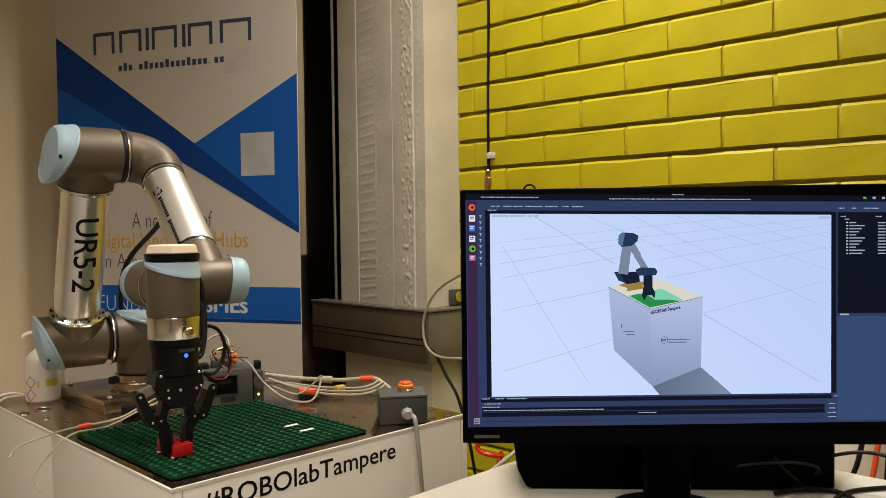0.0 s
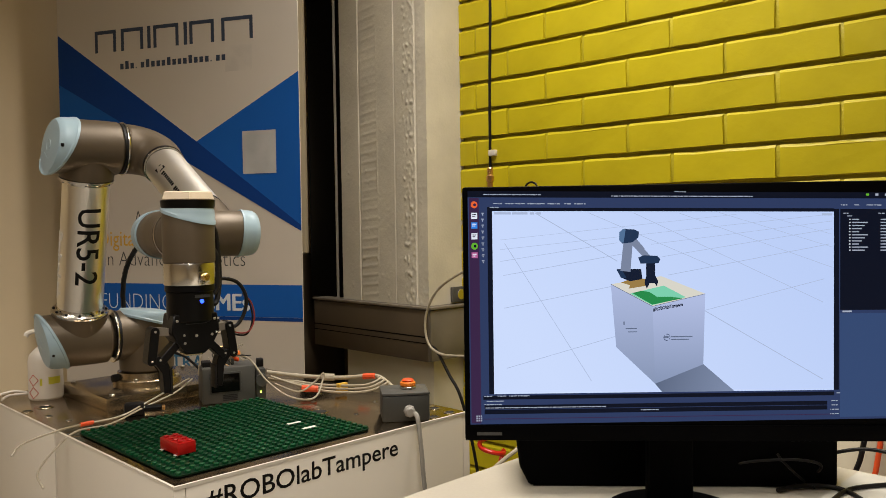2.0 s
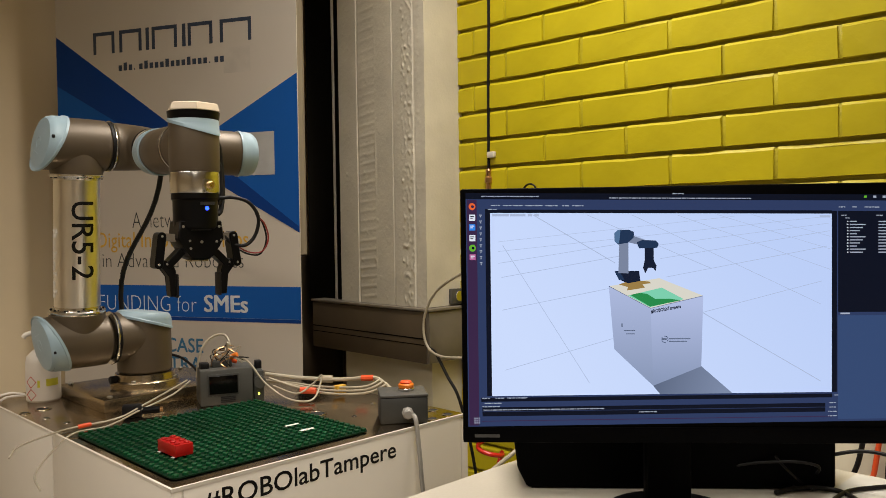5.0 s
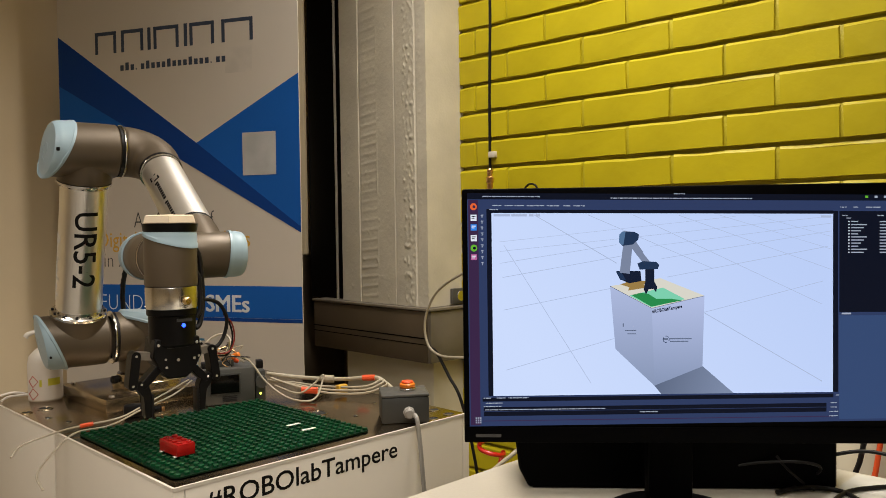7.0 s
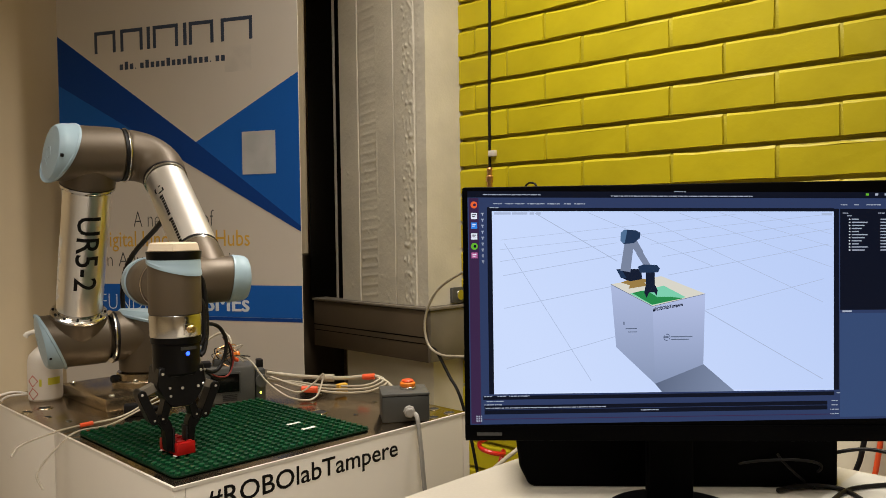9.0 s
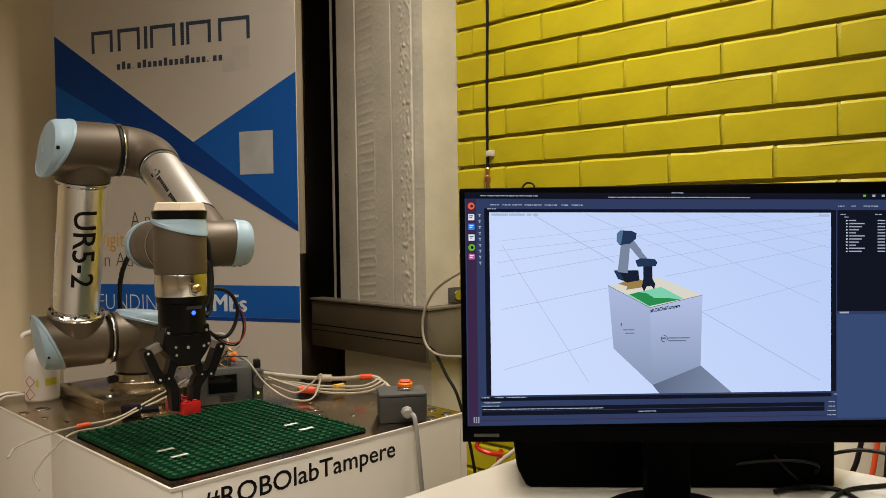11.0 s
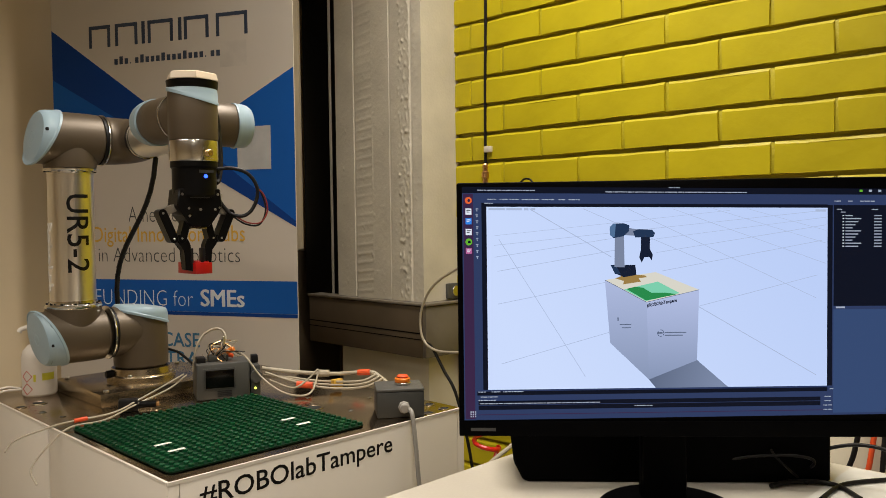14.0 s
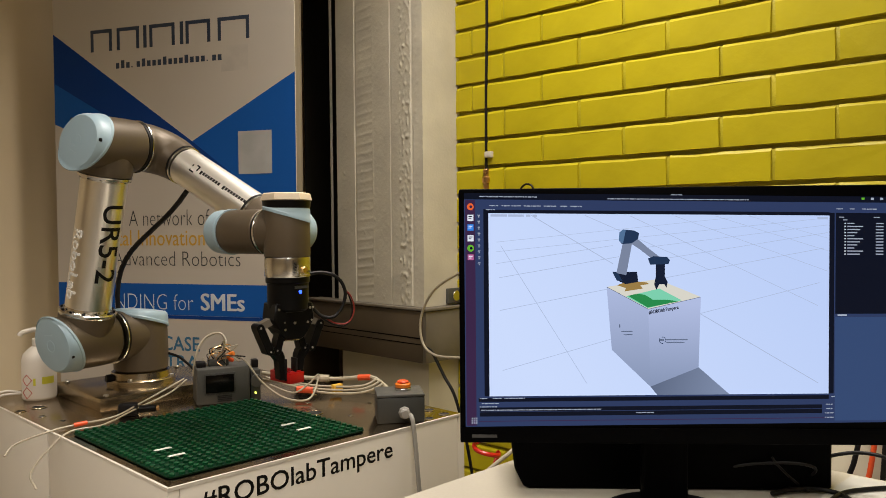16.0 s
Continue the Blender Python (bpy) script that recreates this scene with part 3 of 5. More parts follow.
lathe([(0.040, 0.0), (0.0405, 0.043), (0, 0.043)], ON_UB, 40, bm)
wrist2 = part("wrist", bm, HOUSING, robot)
lid_on(wrist2, 0.0418, 0.034, 0.026, 0.014, ON_XB @ pose(0, 0, 0.045, 0, 0, 90))
joint_ring(wrist2, 0.042, ON_X @ pose(0, 0, 0.045))
part("seal_ring", lathe([(0.03, -0.048), (0.0422, -0.048), (0.0422, -0.0455), (0.03, -0.0455)], ON_X), RUBBER, wrist2)

# third wrist housing with the cap on its lid
bm = lathe([(0, -0.0455), (0.041, -0.0455), (0.042, -0.042), (0.042, 0.036), (0.041, 0.039), (0, 0.039)])
lathe([(0.040, 0.0), (0.0405, 0.045), (0, 0.045)], ON_XB, 40, bm)
wrist3 = part("wrist_end", bm, HOUSING, robot)
lid_on(wrist3, 0.0418, 0.008, 0.008, 0.024, pose(0, 0, 0.040, 0, 0, 40))
part("cap_band", lathe([(0, 0.0420), (0.0405, 0.0420), (0.0425, 0.0440), (0.0432, 0.0500), (0.0440, 0.0562), (0, 0.0562)]), GRIP, wrist3, "black band under the cap")

part("cap", lathe([(0, 0.0564), (0.0450, 0.0564), (0.0462, 0.0578), (0.0430, 0.0688), (0.0395, 0.0706), (0, 0.0716)], pose(0, 0, 0, 0, 0, -18), 6), CAPC, wrist3, "ivory six-sided cap")
part("cable", pipe([(0.0, 0.038, -0.020), (0.004, 0.045, -0.035), (0.006, 0.045, -0.060), (0.010, 0.044, -0.085), (0.012, 0.036, -0.100)], 0.0042), RUBBER, wrist3)
part("cable", pipe([(-0.006, 0.040, 0.020), (-0.008, 0.050, 0.0), (-0.006, 0.053, -0.040), (-0.002, 0.052, -0.080), (0.006, 0.044, -0.110), (0.010, 0.036, -0.118)], 0.0045), RUBBER, wrist3)

# gripper: keeps its heading while the arm turns
TOOL_YAW = -8.0
flange = part("tool_flange", lathe([(0, -0.0465), (0.0408, -0.0465), (0.0415, -0.0485), (0.0415, -0.080), (0.0408, -0.082), (0, -0.082)]), SILVER, robot, "silver tool flange")
part("connector", drum(0.0065, 0.036, 0.049, pose(0, 0, -0.069, 90, 0, 14), 0.0015, 16), GOLD, flange, "gold connector")
part("connector_plate", block(0.022, 0.004, 0.018, 0, -0.0405, -0.069, 0.001, pose(0, 0, 0, 0, 0, 14)), SILVER, flange)
bm = lathe([(0, -0.0825), (0.0395, -0.0825), (0.0400, -0.086), (0.0400, -0.092), (0.0375, -0.094), (0.0375, -0.140), (0.034, -0.144), (0, -0.144)])
tmp = bpy.data.meshes.new("tmp")
b2 = slab([(-0.036, 0.0), (0.036, 0.0), (0.040, -0.030), (0.031, -0.045), (0.020, -0.060), (0.015, -0.066), (-0.015, -0.066), (-0.020, -0.060), (-0.031, -0.045), (-0.040, -0.030)], 0.052,
          pose(0, 0.026, -0.129, 90), bevel=0.002)
b2.to_mesh(tmp)
b2.free()
bm.from_mesh(tmp)
bpy.data.meshes.remove(tmp)
grip = part("gripper_body", bm, GRIP, robot, "black two-finger gripper body")
part("status_light", drum(0.0034, 0.0365, 0.0385, pose(0, 0, -0.1083, 90, 0, 10), 0.0006, 14), LED, grip, "glowing blue status light")
part("label_bar", block(0.026, 0.0012, 0.005, 0.004, -0.0374, -0.1000, 0, pose(0, 0, 0, 0, 0, 6)), BADGE, grip)
part("label_bar", block(0.034, 0.0012, 0.005, 0.0, -0.0266, -0.143), BADGE, grip)
for x, z, r in ((-0.031, -0.139, 0.0024), (0.031, -0.139, 0.0024), (0.037, -0.139, 0.0020), (-0.020, -0.163, 0.0020), (0.0, -0.165, 0.0026), (0.026, -0.165, 0.0024), (0.034, -0.162, 0.0020), (-0.019, -0.176, 0.0022)):
    part("screw", drum(r, 0.026, 0.0275, pose(x, 0, z, 90), 0.0004, 10), BOLT, grip)
part("palm_plate", span(-0.0145, 0.0145, -0.016, 0.016, -0.1985, -0.1952, 0.0008), STEEL2, grip, "bare metal palm plate")
lead = part("cable", pipe([(0.034 + (x - 0.034) * 0.9, y, z - 0.024) for x, y, z in ((0.034, -0.012, -0.078), (0.066, -0.018, -0.076), (0.096, -0.024, -0.086), (0.112, -0.028, -0.112), (0.106, -0.026, -0.142), (0.086, -0.022, -0.160), (0.060, -0.014, -0.155), (0.040, -0.006, -0.130))], 0.0033), RUBBER, grip)
lead_red = part("wire", pipe([(0.034 + (x - 0.034) * 0.9, y, z - 0.024) for x, y, z in ((0.108, -0.026, -0.108), (0.124, -0.030, -0.122), (0.132, -0.030, -0.150), (0.118, -0.028, -0.172), (0.092, -0.022, -0.172), (0.066, -0.016, -0.158))], 0.0014), WIRERED, grip, "thin dark red wire")
lead_black = part("wire", pipe([(0.034 + (x - 0.034) * 0.9, y, z - 0.024) for x, y, z in ((0.108, -0.024, -0.104), (0.121, -0.027, -0.120), (0.129, -0.028, -0.150), (0.116, -0.026, -0.176), (0.090, -0.020, -0.175), (0.064, -0.014, -0.160))], 0.0016), RUBBER, grip)

GZ = -0.104  # the finger linkage hangs from here
fingers = []
for s in (1, -1):
    knuckle = part("knuckle", capsule((0, 0), (s * 0.0315, 0.0041), 0.0125, 0.018), GREYFRAME, grip, "olive-grey metal knuckle")
    bm = capsule((s * 0.0315, 0.0041), (s * 0.0376, -0.043), 0.0145, 0.028)
    bmesh.ops.bevel(bm, geom=list(bm.edges), offset=0.0008, segments=1, affect="EDGES")
    outer = part("outer_link", bm, GRIP, grip)
    bm = drum(0.0021, 0.0139, 0.0152, pose(s * 0.0315, 0, 0.0041, 90), 0.0005, 10)
    drum(0.0021, 0.0139, 0.0152, pose(s * 0.0376, 0, -0.043, 90), 0.0005, 10, bm)
    pins = part("pivot_pins", bm, BOLT, grip, "bright steel pivot pins")
    bm = capsule((0, 0), (s * 0.0372, -0.0375), 0.0125, 0.024)
    bmesh.ops.bevel(bm, geom=list(bm.edges), offset=0.0008, segments=1, affect="EDGES")
    inner = part("inner_link", bm, GRIP, grip)
    tip_out = [(0.0385, 0.005), (0.026, 0.007), (0.0125, -0.002), (0.0085, -0.012), (0.0085, -0.0545), (0.0185, -0.0545), (0.0200, -0.020), (0.030, -0.006), (0.041, -0.003)]
    pts = [(s * (x - 0.0306 - 0.0070), z) for x, z in tip_out]
    if s < 0:
        pts.reverse()
    tip = part("fingertip", slab(pts, 0.022, pose(0, 0.011, 0, 90), bevel=0.0012), GRIP, grip, "black finger with a flat pad")
    px = s * (0.0066 - 0.0376)
    pad = part("finger_pad", block(0.0042, 0.0215, 0.040, px, -0.001, -0.0368, 0.0012), RUBBER, grip, "grey-black rubber pad")
    bm = drum(0.0021, 0.0109, 0.0122, pose(s * (0.0235 - 0.0376), 0, 0.0005, 90), 0.0005, 10)
    pin = part("pivot_pin", bm, BOLT, grip, "bright steel pivot pin")
    fingers.append((s, (knuckle, outer, pins), inner, (tip, pad, pin)))

# the loose cable from the forearm to the base: short stiff pieces
cable_pieces = [part("cable_piece", drum(0.0055, -0.026, 0.026, None, 0.003, 10), RUBBER, robot) for k in range(14)]

# ---- red brick ----
brick = thing("toy_brick", pose(0.6085, 1.2375, TOP + 0.0056), "bright red plastic building brick with eight studs", "toy brick")
part("body", span(-0.0158, 0.0158, -0.0318, 0.0318, 0.0, 0.0195, 0.0008), RED, brick)
for i in range(2):
    for j in range(4):
        part("stud", drum(0.0047, 0.0193, 0.0220, pose(-0.008 + 0.016 * i, -0.024 + 0.016 * j, 0), 0.0005, 16), RED, brick)
for cx, cy in ((0.6045, 1.2375), (0.8450, 1.2220)):
    for dy in (-0.0245, 0.0245):
        solid("tape_strip", span(cx - 0.0145, cx + 0.0145, cy + dy - 0.0040, cy + dy + 0.0040, TOP + 0.0047, TOP + 0.0054), TAPE, "short white tape strip marking a spot on the plate", "tape", group="tape marks")

# ---- things on the table ----
def at_table(x, y, rz=0):
    return pose(x, y, STEELTOP, 0, 0, rz)


ctrl = thing("valve_controller", at_table(0.884, 1.566, -22), "grey plastic controller with a dark window and cable tangle on top", "controller")
part("body", span(-0.062, 0.070, -0.040, 0.040, 0.0, 0.0805, 0.004), GREYBOX2, ctrl)
part("window_pane", span(-0.040, 0.030, -0.0425, -0.0395, 0.026, 0.066, 0.001), NIGHT, ctrl)
part("window_frame", span(-0.044, 0.034, -0.0415, -0.0392, 0.022, 0.070, 0.001), GREYBOX, ctrl)
for k in range(4):
    part("vent_slot", span(-0.012, 0.024, -0.0412, -0.0398, 0.006 + 0.0038 * k, 0.008 + 0.0038 * k), RECESS_SHADE, ctrl)
part("side_module", span(0.072, 0.098, -0.036, 0.040, 0.0, 0.070, 0.003), GREYBOX, ctrl)
part("round_port", drum(0.015, 0, 0.006, pose(0.086, -0.037, 0.045, 90), 0.001, 20), GREYBOX2, ctrl)
part("indicator", drum(0.0028, 0, 0.002, pose(0.084, -0.037, 0.018, 90), 0.0004, 10), LED_Y, ctrl, "small yellow-green light")
part("black_clip", span(0.082, 0.098, -0.01, 0.012, 0.070, 0.088, 0.002), RUBBER, ctrl)
part("black_clip", span(-0.058, -0.036, -0.02, 0.01, 0.078, 0.092, 0.002), RUBBER, ctrl)
part("valve_stem", drum(0.004, 0.078, 0.135, pose(0.012, 0.0, 0), 0.001, 12), BOLT, ctrl)
part("valve_block", span(-0.028, 0.022, -0.012, 0.014, 0.078, 0.094, 0.002), GREYBOX, ctrl)
for k in range(9):
    a = random.uniform(-0.03, 0.03)
    part("wire", pipe([(-0.035 + 0.006 * k, random.uniform(-0.02, 0.01), 0.080), (-0.02 + 0.004 * k + a, random.uniform(-0.03, 0.02), 0.098 + random.uniform(0, 0.02)), (0.010, random.uniform(-0.006, 0.006), 0.105 + 0.003 * k)], 0.0013), (HOSE, BRASS, RUBBER)[k % 3], ctrl)
for k in range(10):
    x0, y0 = random.uniform(-0.045, 0.02), random.uniform(-0.028, 0.02)
    part("wire", pipe([(x0, y0, 0.079), (x0 + random.uniform(-0.02, 0.02), y0 + random.uniform(-0.02, 0.02), random.uniform(0.09, 0.108)), (x0 + random.uniform(-0.01, 0.045), y0 + random.uniform(-0.02, 0.02), random.uniform(0.085, 0.125)), (0.014, 0.0, random.uniform(0.10, 0.13))], 0.0011), (HOSE, RUBBER, HOSE, BRASS)[k % 4], ctrl)
part("orange_plug", drum(0.006, 0, 0.024, pose(0.018, -0.004, 0.100, 20, 70, -20), 0.002, 12), ORANGE, ctrl, "orange push-in plug")
part("orange_plug", drum(0.005, 0, 0.018, pose(0.020, -0.004, 0.094, -20, 110, 0), 0.002, 12), ORANGE_RED, ctrl, "orange push-in plug")


for ob in ctrl.children:
    ob.data.transform(Matrix.Diagonal((0.85, 1, 0.97, 1)))


def loose_hose(name, pts, r, material, label, group="", cat="hose"):
    return solid(name, pipe([(x, y, z) for x, y, z in pts], r), material, label, cat, group=group)


Z0 = STEELTOP
loose_hose("air_hose", [(0.842, 1.604, Z0 + 0.055), (0.8433, 1.600, Z0 + 0.086), (0.8478, 1.600, Z0 + 0.104), (0.8563, 1.600, Z0 + 0.122), (0.8702, 1.600, Z0 + 0.136), (0.8897, 1.598, Z0 + 0.144), (0.9045, 1.590, Z0 + 0.142), (0.906, 1.575, Z0 + 0.128), (0.900, 1.566, Z0 + 0.110)], 0.0026, HOSE, "thin ivory air hose looping over the controller", "air hoses")
loose_hose("robot_cable", [(0.848, 1.780, Z0 + 0.085), (0.849, 1.750, Z0 + 0.090), (0.852, 1.720, Z0 + 0.089), (0.860, 1.700, Z0 + 0.083), (0.862, 1.660, Z0 + 0.070), (0.859, 1.630, Z0 + 0.061), (0.880, 1.615, Z0 + 0.030)], 0.0030, RUBBER, "dark cable sagging from the robot to the controller", cat="cable")
loose_hose("air_hose", [(0.893, 1.560, Z0 + 0.105), (0.918, 1.520, Z0 + 0.090), (0.938, 1.485, Z0 + 0.045), (0.962, 1.445, Z0 + 0.014), (0.985, 1.408, Z0 + 0.006), (1.010, 1.40, Z0 + 0.012), (1.035, 1.412, Z0 + 0.040), (1.040, 1.416, Z0 + 0.054), (1.020, 1.425, Z0 + 0.035), (0.99, 1.44, Z0 + 0.018), (0.97, 1.50, Z0 + 0.03)], 0.0021, HOSE, "ivory air hose drooping onto the green plate", "air hoses")
for k in range(3):
    dz, dy = 0.006 * k, 0.012 * k
    loose_hose("air_hose", [(0.985, 1.540 + dy, Z0 + 0.040 - dz), (1.02, 1.49 + dy, Z0 + 0.022 + dz / 2), (1.06, 1.42 + dy, Z0 + 0.010 + dz), (1.11, 1.352 + dy / 2, Z0 + 0.012 + dz), (1.142, 1.320 + dy, Z0 + 0.030 + dz / 2), (1.146, 1.34 + dy, Z0 + 0.036)], 0.0026, HOSE, "ivory air hose lying on the steel top", "air hoses")
loose_hose("air_hose", [(0.985, 1.555, Z0 + 0.048), (1.04, 1.50, Z0 + 0.038), (1.10, 1.43, Z0 + 0.034), (1.144, 1.365, Z0 + 0.040), (1.150, 1.33, Z0 + 0.030), (1.140, 1.295, Z0 + 0.022)], 0.0046, HOSE, "thick ivory hose with a red taped end", "air hoses")
solid("hose_tape", pipe([(1.128, 1.385, Z0 + 0.0385), (1.144, 1.362, Z0 + 0.040)], 0.0068), ORANGE_RED, "red tape wrapped round the hose end", "tape")
solid("hose_tape", pipe([(1.010, 1.455, Z0 + 0.020), (1.035, 1.43, Z0 + 0.018)], 0.0075), ORANGE_RED, "red tape binding the air hoses together", "tape")
solid("cable_tag", span(1.075, 1.100, 1.405, 1.418, Z0 + 0.004, Z0 + 0.026, 0.001), B_GOLD, "small yellow paper tag on the hoses", "tag")
solid("hose_sleeve", pipe([(1.075, 1.46, Z0 + 0.035), (1.090, 1.442, Z0 + 0.0345)], 0.0085), HOSE, "cream sleeve round the thick hose", "sleeve")

clip = thing("gripping_clamp", at_table(0.690, 1.572, -30), "small black clamp holding two thin hoses", "clamp")
part("jaw", span(-0.026, 0.012, -0.010, 0.010, 0.0, 0.026, 0.004), RUBBER, clip)
part("stem", drum(0.007, 0.0, 0.034, pose(0.012, 0, 0.012, 0, 90), 0.001, 12), GRIP, clip)
part("brass_end", drum(0.0055, 0.034, 0.040, pose(0.012, 0, 0.012, 0, 90), 0.001, 12), BRASS, clip)
loose_hose("thin_hose", [(0.800, 1.565, Z0 + 0.060), (0.765, 1.568, Z0 + 0.045), (0.700, 1.565, Z0 + 0.022), (0.640, 1.545, Z0 + 0.010), (0.565, 1.552, Z0 + 0.006), (0.520, 1.545, Z0 + 0.004), (0.462, 1.545, Z0 - 0.008), (0.440, 1.53, Z0 - 0.022)], 0.0019, HOSE, "thin ivory hose hanging over the table edge", "thin hoses")
loose_hose("thin_hose", [(0.810, 1.572, Z0 + 0.056), (0.765, 1.565, Z0 + 0.034), (0.690, 1.56, Z0 + 0.014), (0.610, 1.515, Z0 + 0.006), (0.545, 1.508, Z0 + 0.006), (0.505, 1.50, Z0 - 0.016), (0.470, 1.49, Z0 - 0.05), (0.472, 1.47, Z0 - 0.075)], 0.0019, HOSE, "thin ivory hose hanging over the table edge", "thin hoses")
solid("hose_tape", pipe([(0.592, 1.551, Z0 + 0.007), (0.568, 1.552, Z0 + 0.006)], 0.0042), ORANGE_RED, "orange-red tape round a thin hose", "tape")

# switch box with its lamp button
ebox = thing("switch_box", at_table(1.0410, 1.1520, -37), "dark grey switch box with an orange button and grey cable", "switch box")
part("body", span(-0.046, 0.046, -0.040, 0.042, 0.0, 0.050, 0.003), GREYBOX, ebox)
part("cover", span(-0.0465, 0.0465, -0.0405, 0.0425, 0.0505, 0.056, 0.002), GREYBOX2, ebox, "lighter grey cover")
part("button_collar", drum(0.0165, 0.056, 0.061, pose(0.008, 0.004, 0), 0.001, 24), SILVER, ebox)
part("button", drum(0.0155, 0.061, 0.070, pose(0.008, 0.004, 0), 0.002, 24), ORANGE, ebox, "orange lamp button")
part("button_top", drum(0.0120, 0.0701, 0.0745, pose(0.008, 0.004, 0), 0.002, 24), ORANGE_RED, ebox, "red-orange button top")
part("cable_gland", drum(0.0115, 0.0, 0.014, pose(0.006, -0.040, 0.022, 90), 0.002, 8), GREYCABLE, ebox)
part("cable_gland_nut", drum(0.009, 0.012, 0.022, pose(0.006, -0.040, 0.022, 90), 0.002, 16), GREYCABLE, ebox)
loose_hose("grey_cable", [(1.016, 1.094, Z0 + 0.021), (1.010, 1.080, Z0 + 0.012), (1.008, 1.070, Z0 - 0.04), (1.010, 1.066, Z0 - 0.10), (1.016, 1.064, Z0 - 0.17), (1.022, 1.062, Z0 - 0.30), (1.01, 1.06, 0.2), (1.0, 1.05, 0.006)], 0.0044, GREYCABLE, "grey power cable hanging down the table front", cat="cable")

# disinfectant bottle
bottle = thing("pump_bottle", at_table(0.6205, 1.893), "white plastic pump bottle with a yellow label", "bottle")
part("body", lathe([(0, 0), (0.033, 0), (0.036, 0.004), (0.036, 0.085), (0.033, 0.100), (0.022, 0.112), (0.014, 0.118), (0, 0.118)], None, 32), PLASTIC, bottle)
part("collar", drum(0.0135, 0.118, 0.136, None, 0.002, 20), PLASTIC, bottle)
part("stem", drum(0.005, 0.136, 0.152, None, 0.001, 12), PLASTIC, bottle)
part("pump_head", pipe([(0.012, 0.0, 0.154), (-0.010, 0.0, 0.155), (-0.032, 0.005, 0.150), (-0.038, 0.006, 0.143)], 0.0055), PLASTIC, bottle)


def bottle_label(a0, a1, z0, z1, material):
    bm = bmesh.new()
    n = 10
    lo = [bm.verts.new((0.0363 * math.cos(radians(a0 + (a1 - a0) * k / n)), 0.0363 * math.sin(radians(a0 + (a1 - a0) * k / n)), z0)) for k in range(n + 1)]
    hi = [bm.verts.new((v.co.x, v.co.y, z1)) for v in lo]
    for k in range(n):
        bm.faces.new((lo[k], lo[k + 1], hi[k + 1], hi[k]))
    part("label", bm, material, bottle)


bottle_label(-100, -55, 0.036, 0.052, LABELY)
bottle_label(-128, -120, 0.034, 0.050, LABELY)
for zc in (0.046, 0.018):  # hazard diamonds
    for k in range(4):
        pts = []
        for q in (k, k + 1):
            a = radians(90 * q)
            th = radians(-152) + 0.34 * math.cos(a)
            pts.append((0.0366 * math.cos(th), 0.0366 * math.sin(th), zc + 0.0125 * math.sin(a)))
        part("hazard_line", pipe(pts, 0.0008, straight=True, seg=5), LABELR, bottle)
loose_hose("coiled_string", [(0.54, 1.93, Z0 + 0.004), (0.565, 1.96, Z0 + 0.005), (0.60, 1.955, Z0 + 0.005), (0.58, 1.985, Z0 + 0.008), (0.545, 1.98, Z0 + 0.005)], 0.0028, PLASTIC, "white string coiled on the steel top", cat="string")

# ---- roll-up banner ----
BL, BDIR = Vector((0.9266, 2.6294, 0.0)), Vector((0.4478, -0.8942, 0.0))
ban = thing("roll_up_banner", frame_axes(BL, BDIR, (0, 0, 1)), "white and blue roll-up banner with printed text", "banner")
# in the banner's space x runs along it, y is up and z points out of its face


def flat(name, outline, material, layer, parent=ban, label=""):
    return part(name, slab(outline, 0.0001, Matrix.Translation((0, 0, 0.00022 * layer))), material, parent, label, smooth=False)


def rect(x0, x1, y0, y1):
    return [(x0, y0), (x1, y0), (x1, y1), (x0, y1)]


part("cloth", span(0.0, 0.85, 0.09, H + 0.90, -0.003, 0.0), BANNER, ban, smooth=False)
part("top_rail", span(-0.005, 0.855, H + 0.90, H + 0.93, -0.012, 0.012, 0.004), ALU, ban)
part("base_case", span(-0.02, 0.87, 0.02, 0.095, -0.07, 0.05, 0.012), ALU, ban)
part("foot", span(0.10, 0.14, 0.0, 0.022, -0.16, 0.16, 0.004), ALU, ban)
part("foot", span(0.71, 0.75, 0.0, 0.022, -0.16, 0.16, 0.004), ALU, ban)
part("pole", span(0.415, 0.435, 0.09, H + 0.91, -0.035, -0.018, 0.004), ALU, ban)
flat("blue_field", [(0.001, H + 0.330), (0.30, H + 0.205), (0.506, H + 0.257), (0.001, H + 0.60)], B_BLUE, 1, label="blue printed field")
flat("blue_field", [(0.506, H + 0.257), (0.849, H - 0.013), (0.849, H + 0.440)], B_BLUE, 1, label="blue printed field")
flat("navy_field", [(0.001, H + 0.612), (0.001, H + 0.458), (0.849, H - 0.013), (0.849, H + 0.004), (0.506, H + 0.257)], B_NAVY, 2, label="navy printed field")
flat("blue_band", rect(0.001, 0.849, H - 0.262, H - 0.168), B_BLUE, 1, label="blue printed band")
flat("navy_band", rect(0.001, 0.849, H - 0.273, H - 0.2625), B_NAVY, 1)
for x0, x1, y0, y1 in ((0.60, 0.68, 0.66, 0.72), (0.61, 0.70, 0.455, 0.53)):
    flat("pale_square", rect(x0, x1, H + y0, H + y1), B_FAINT, 0.15)
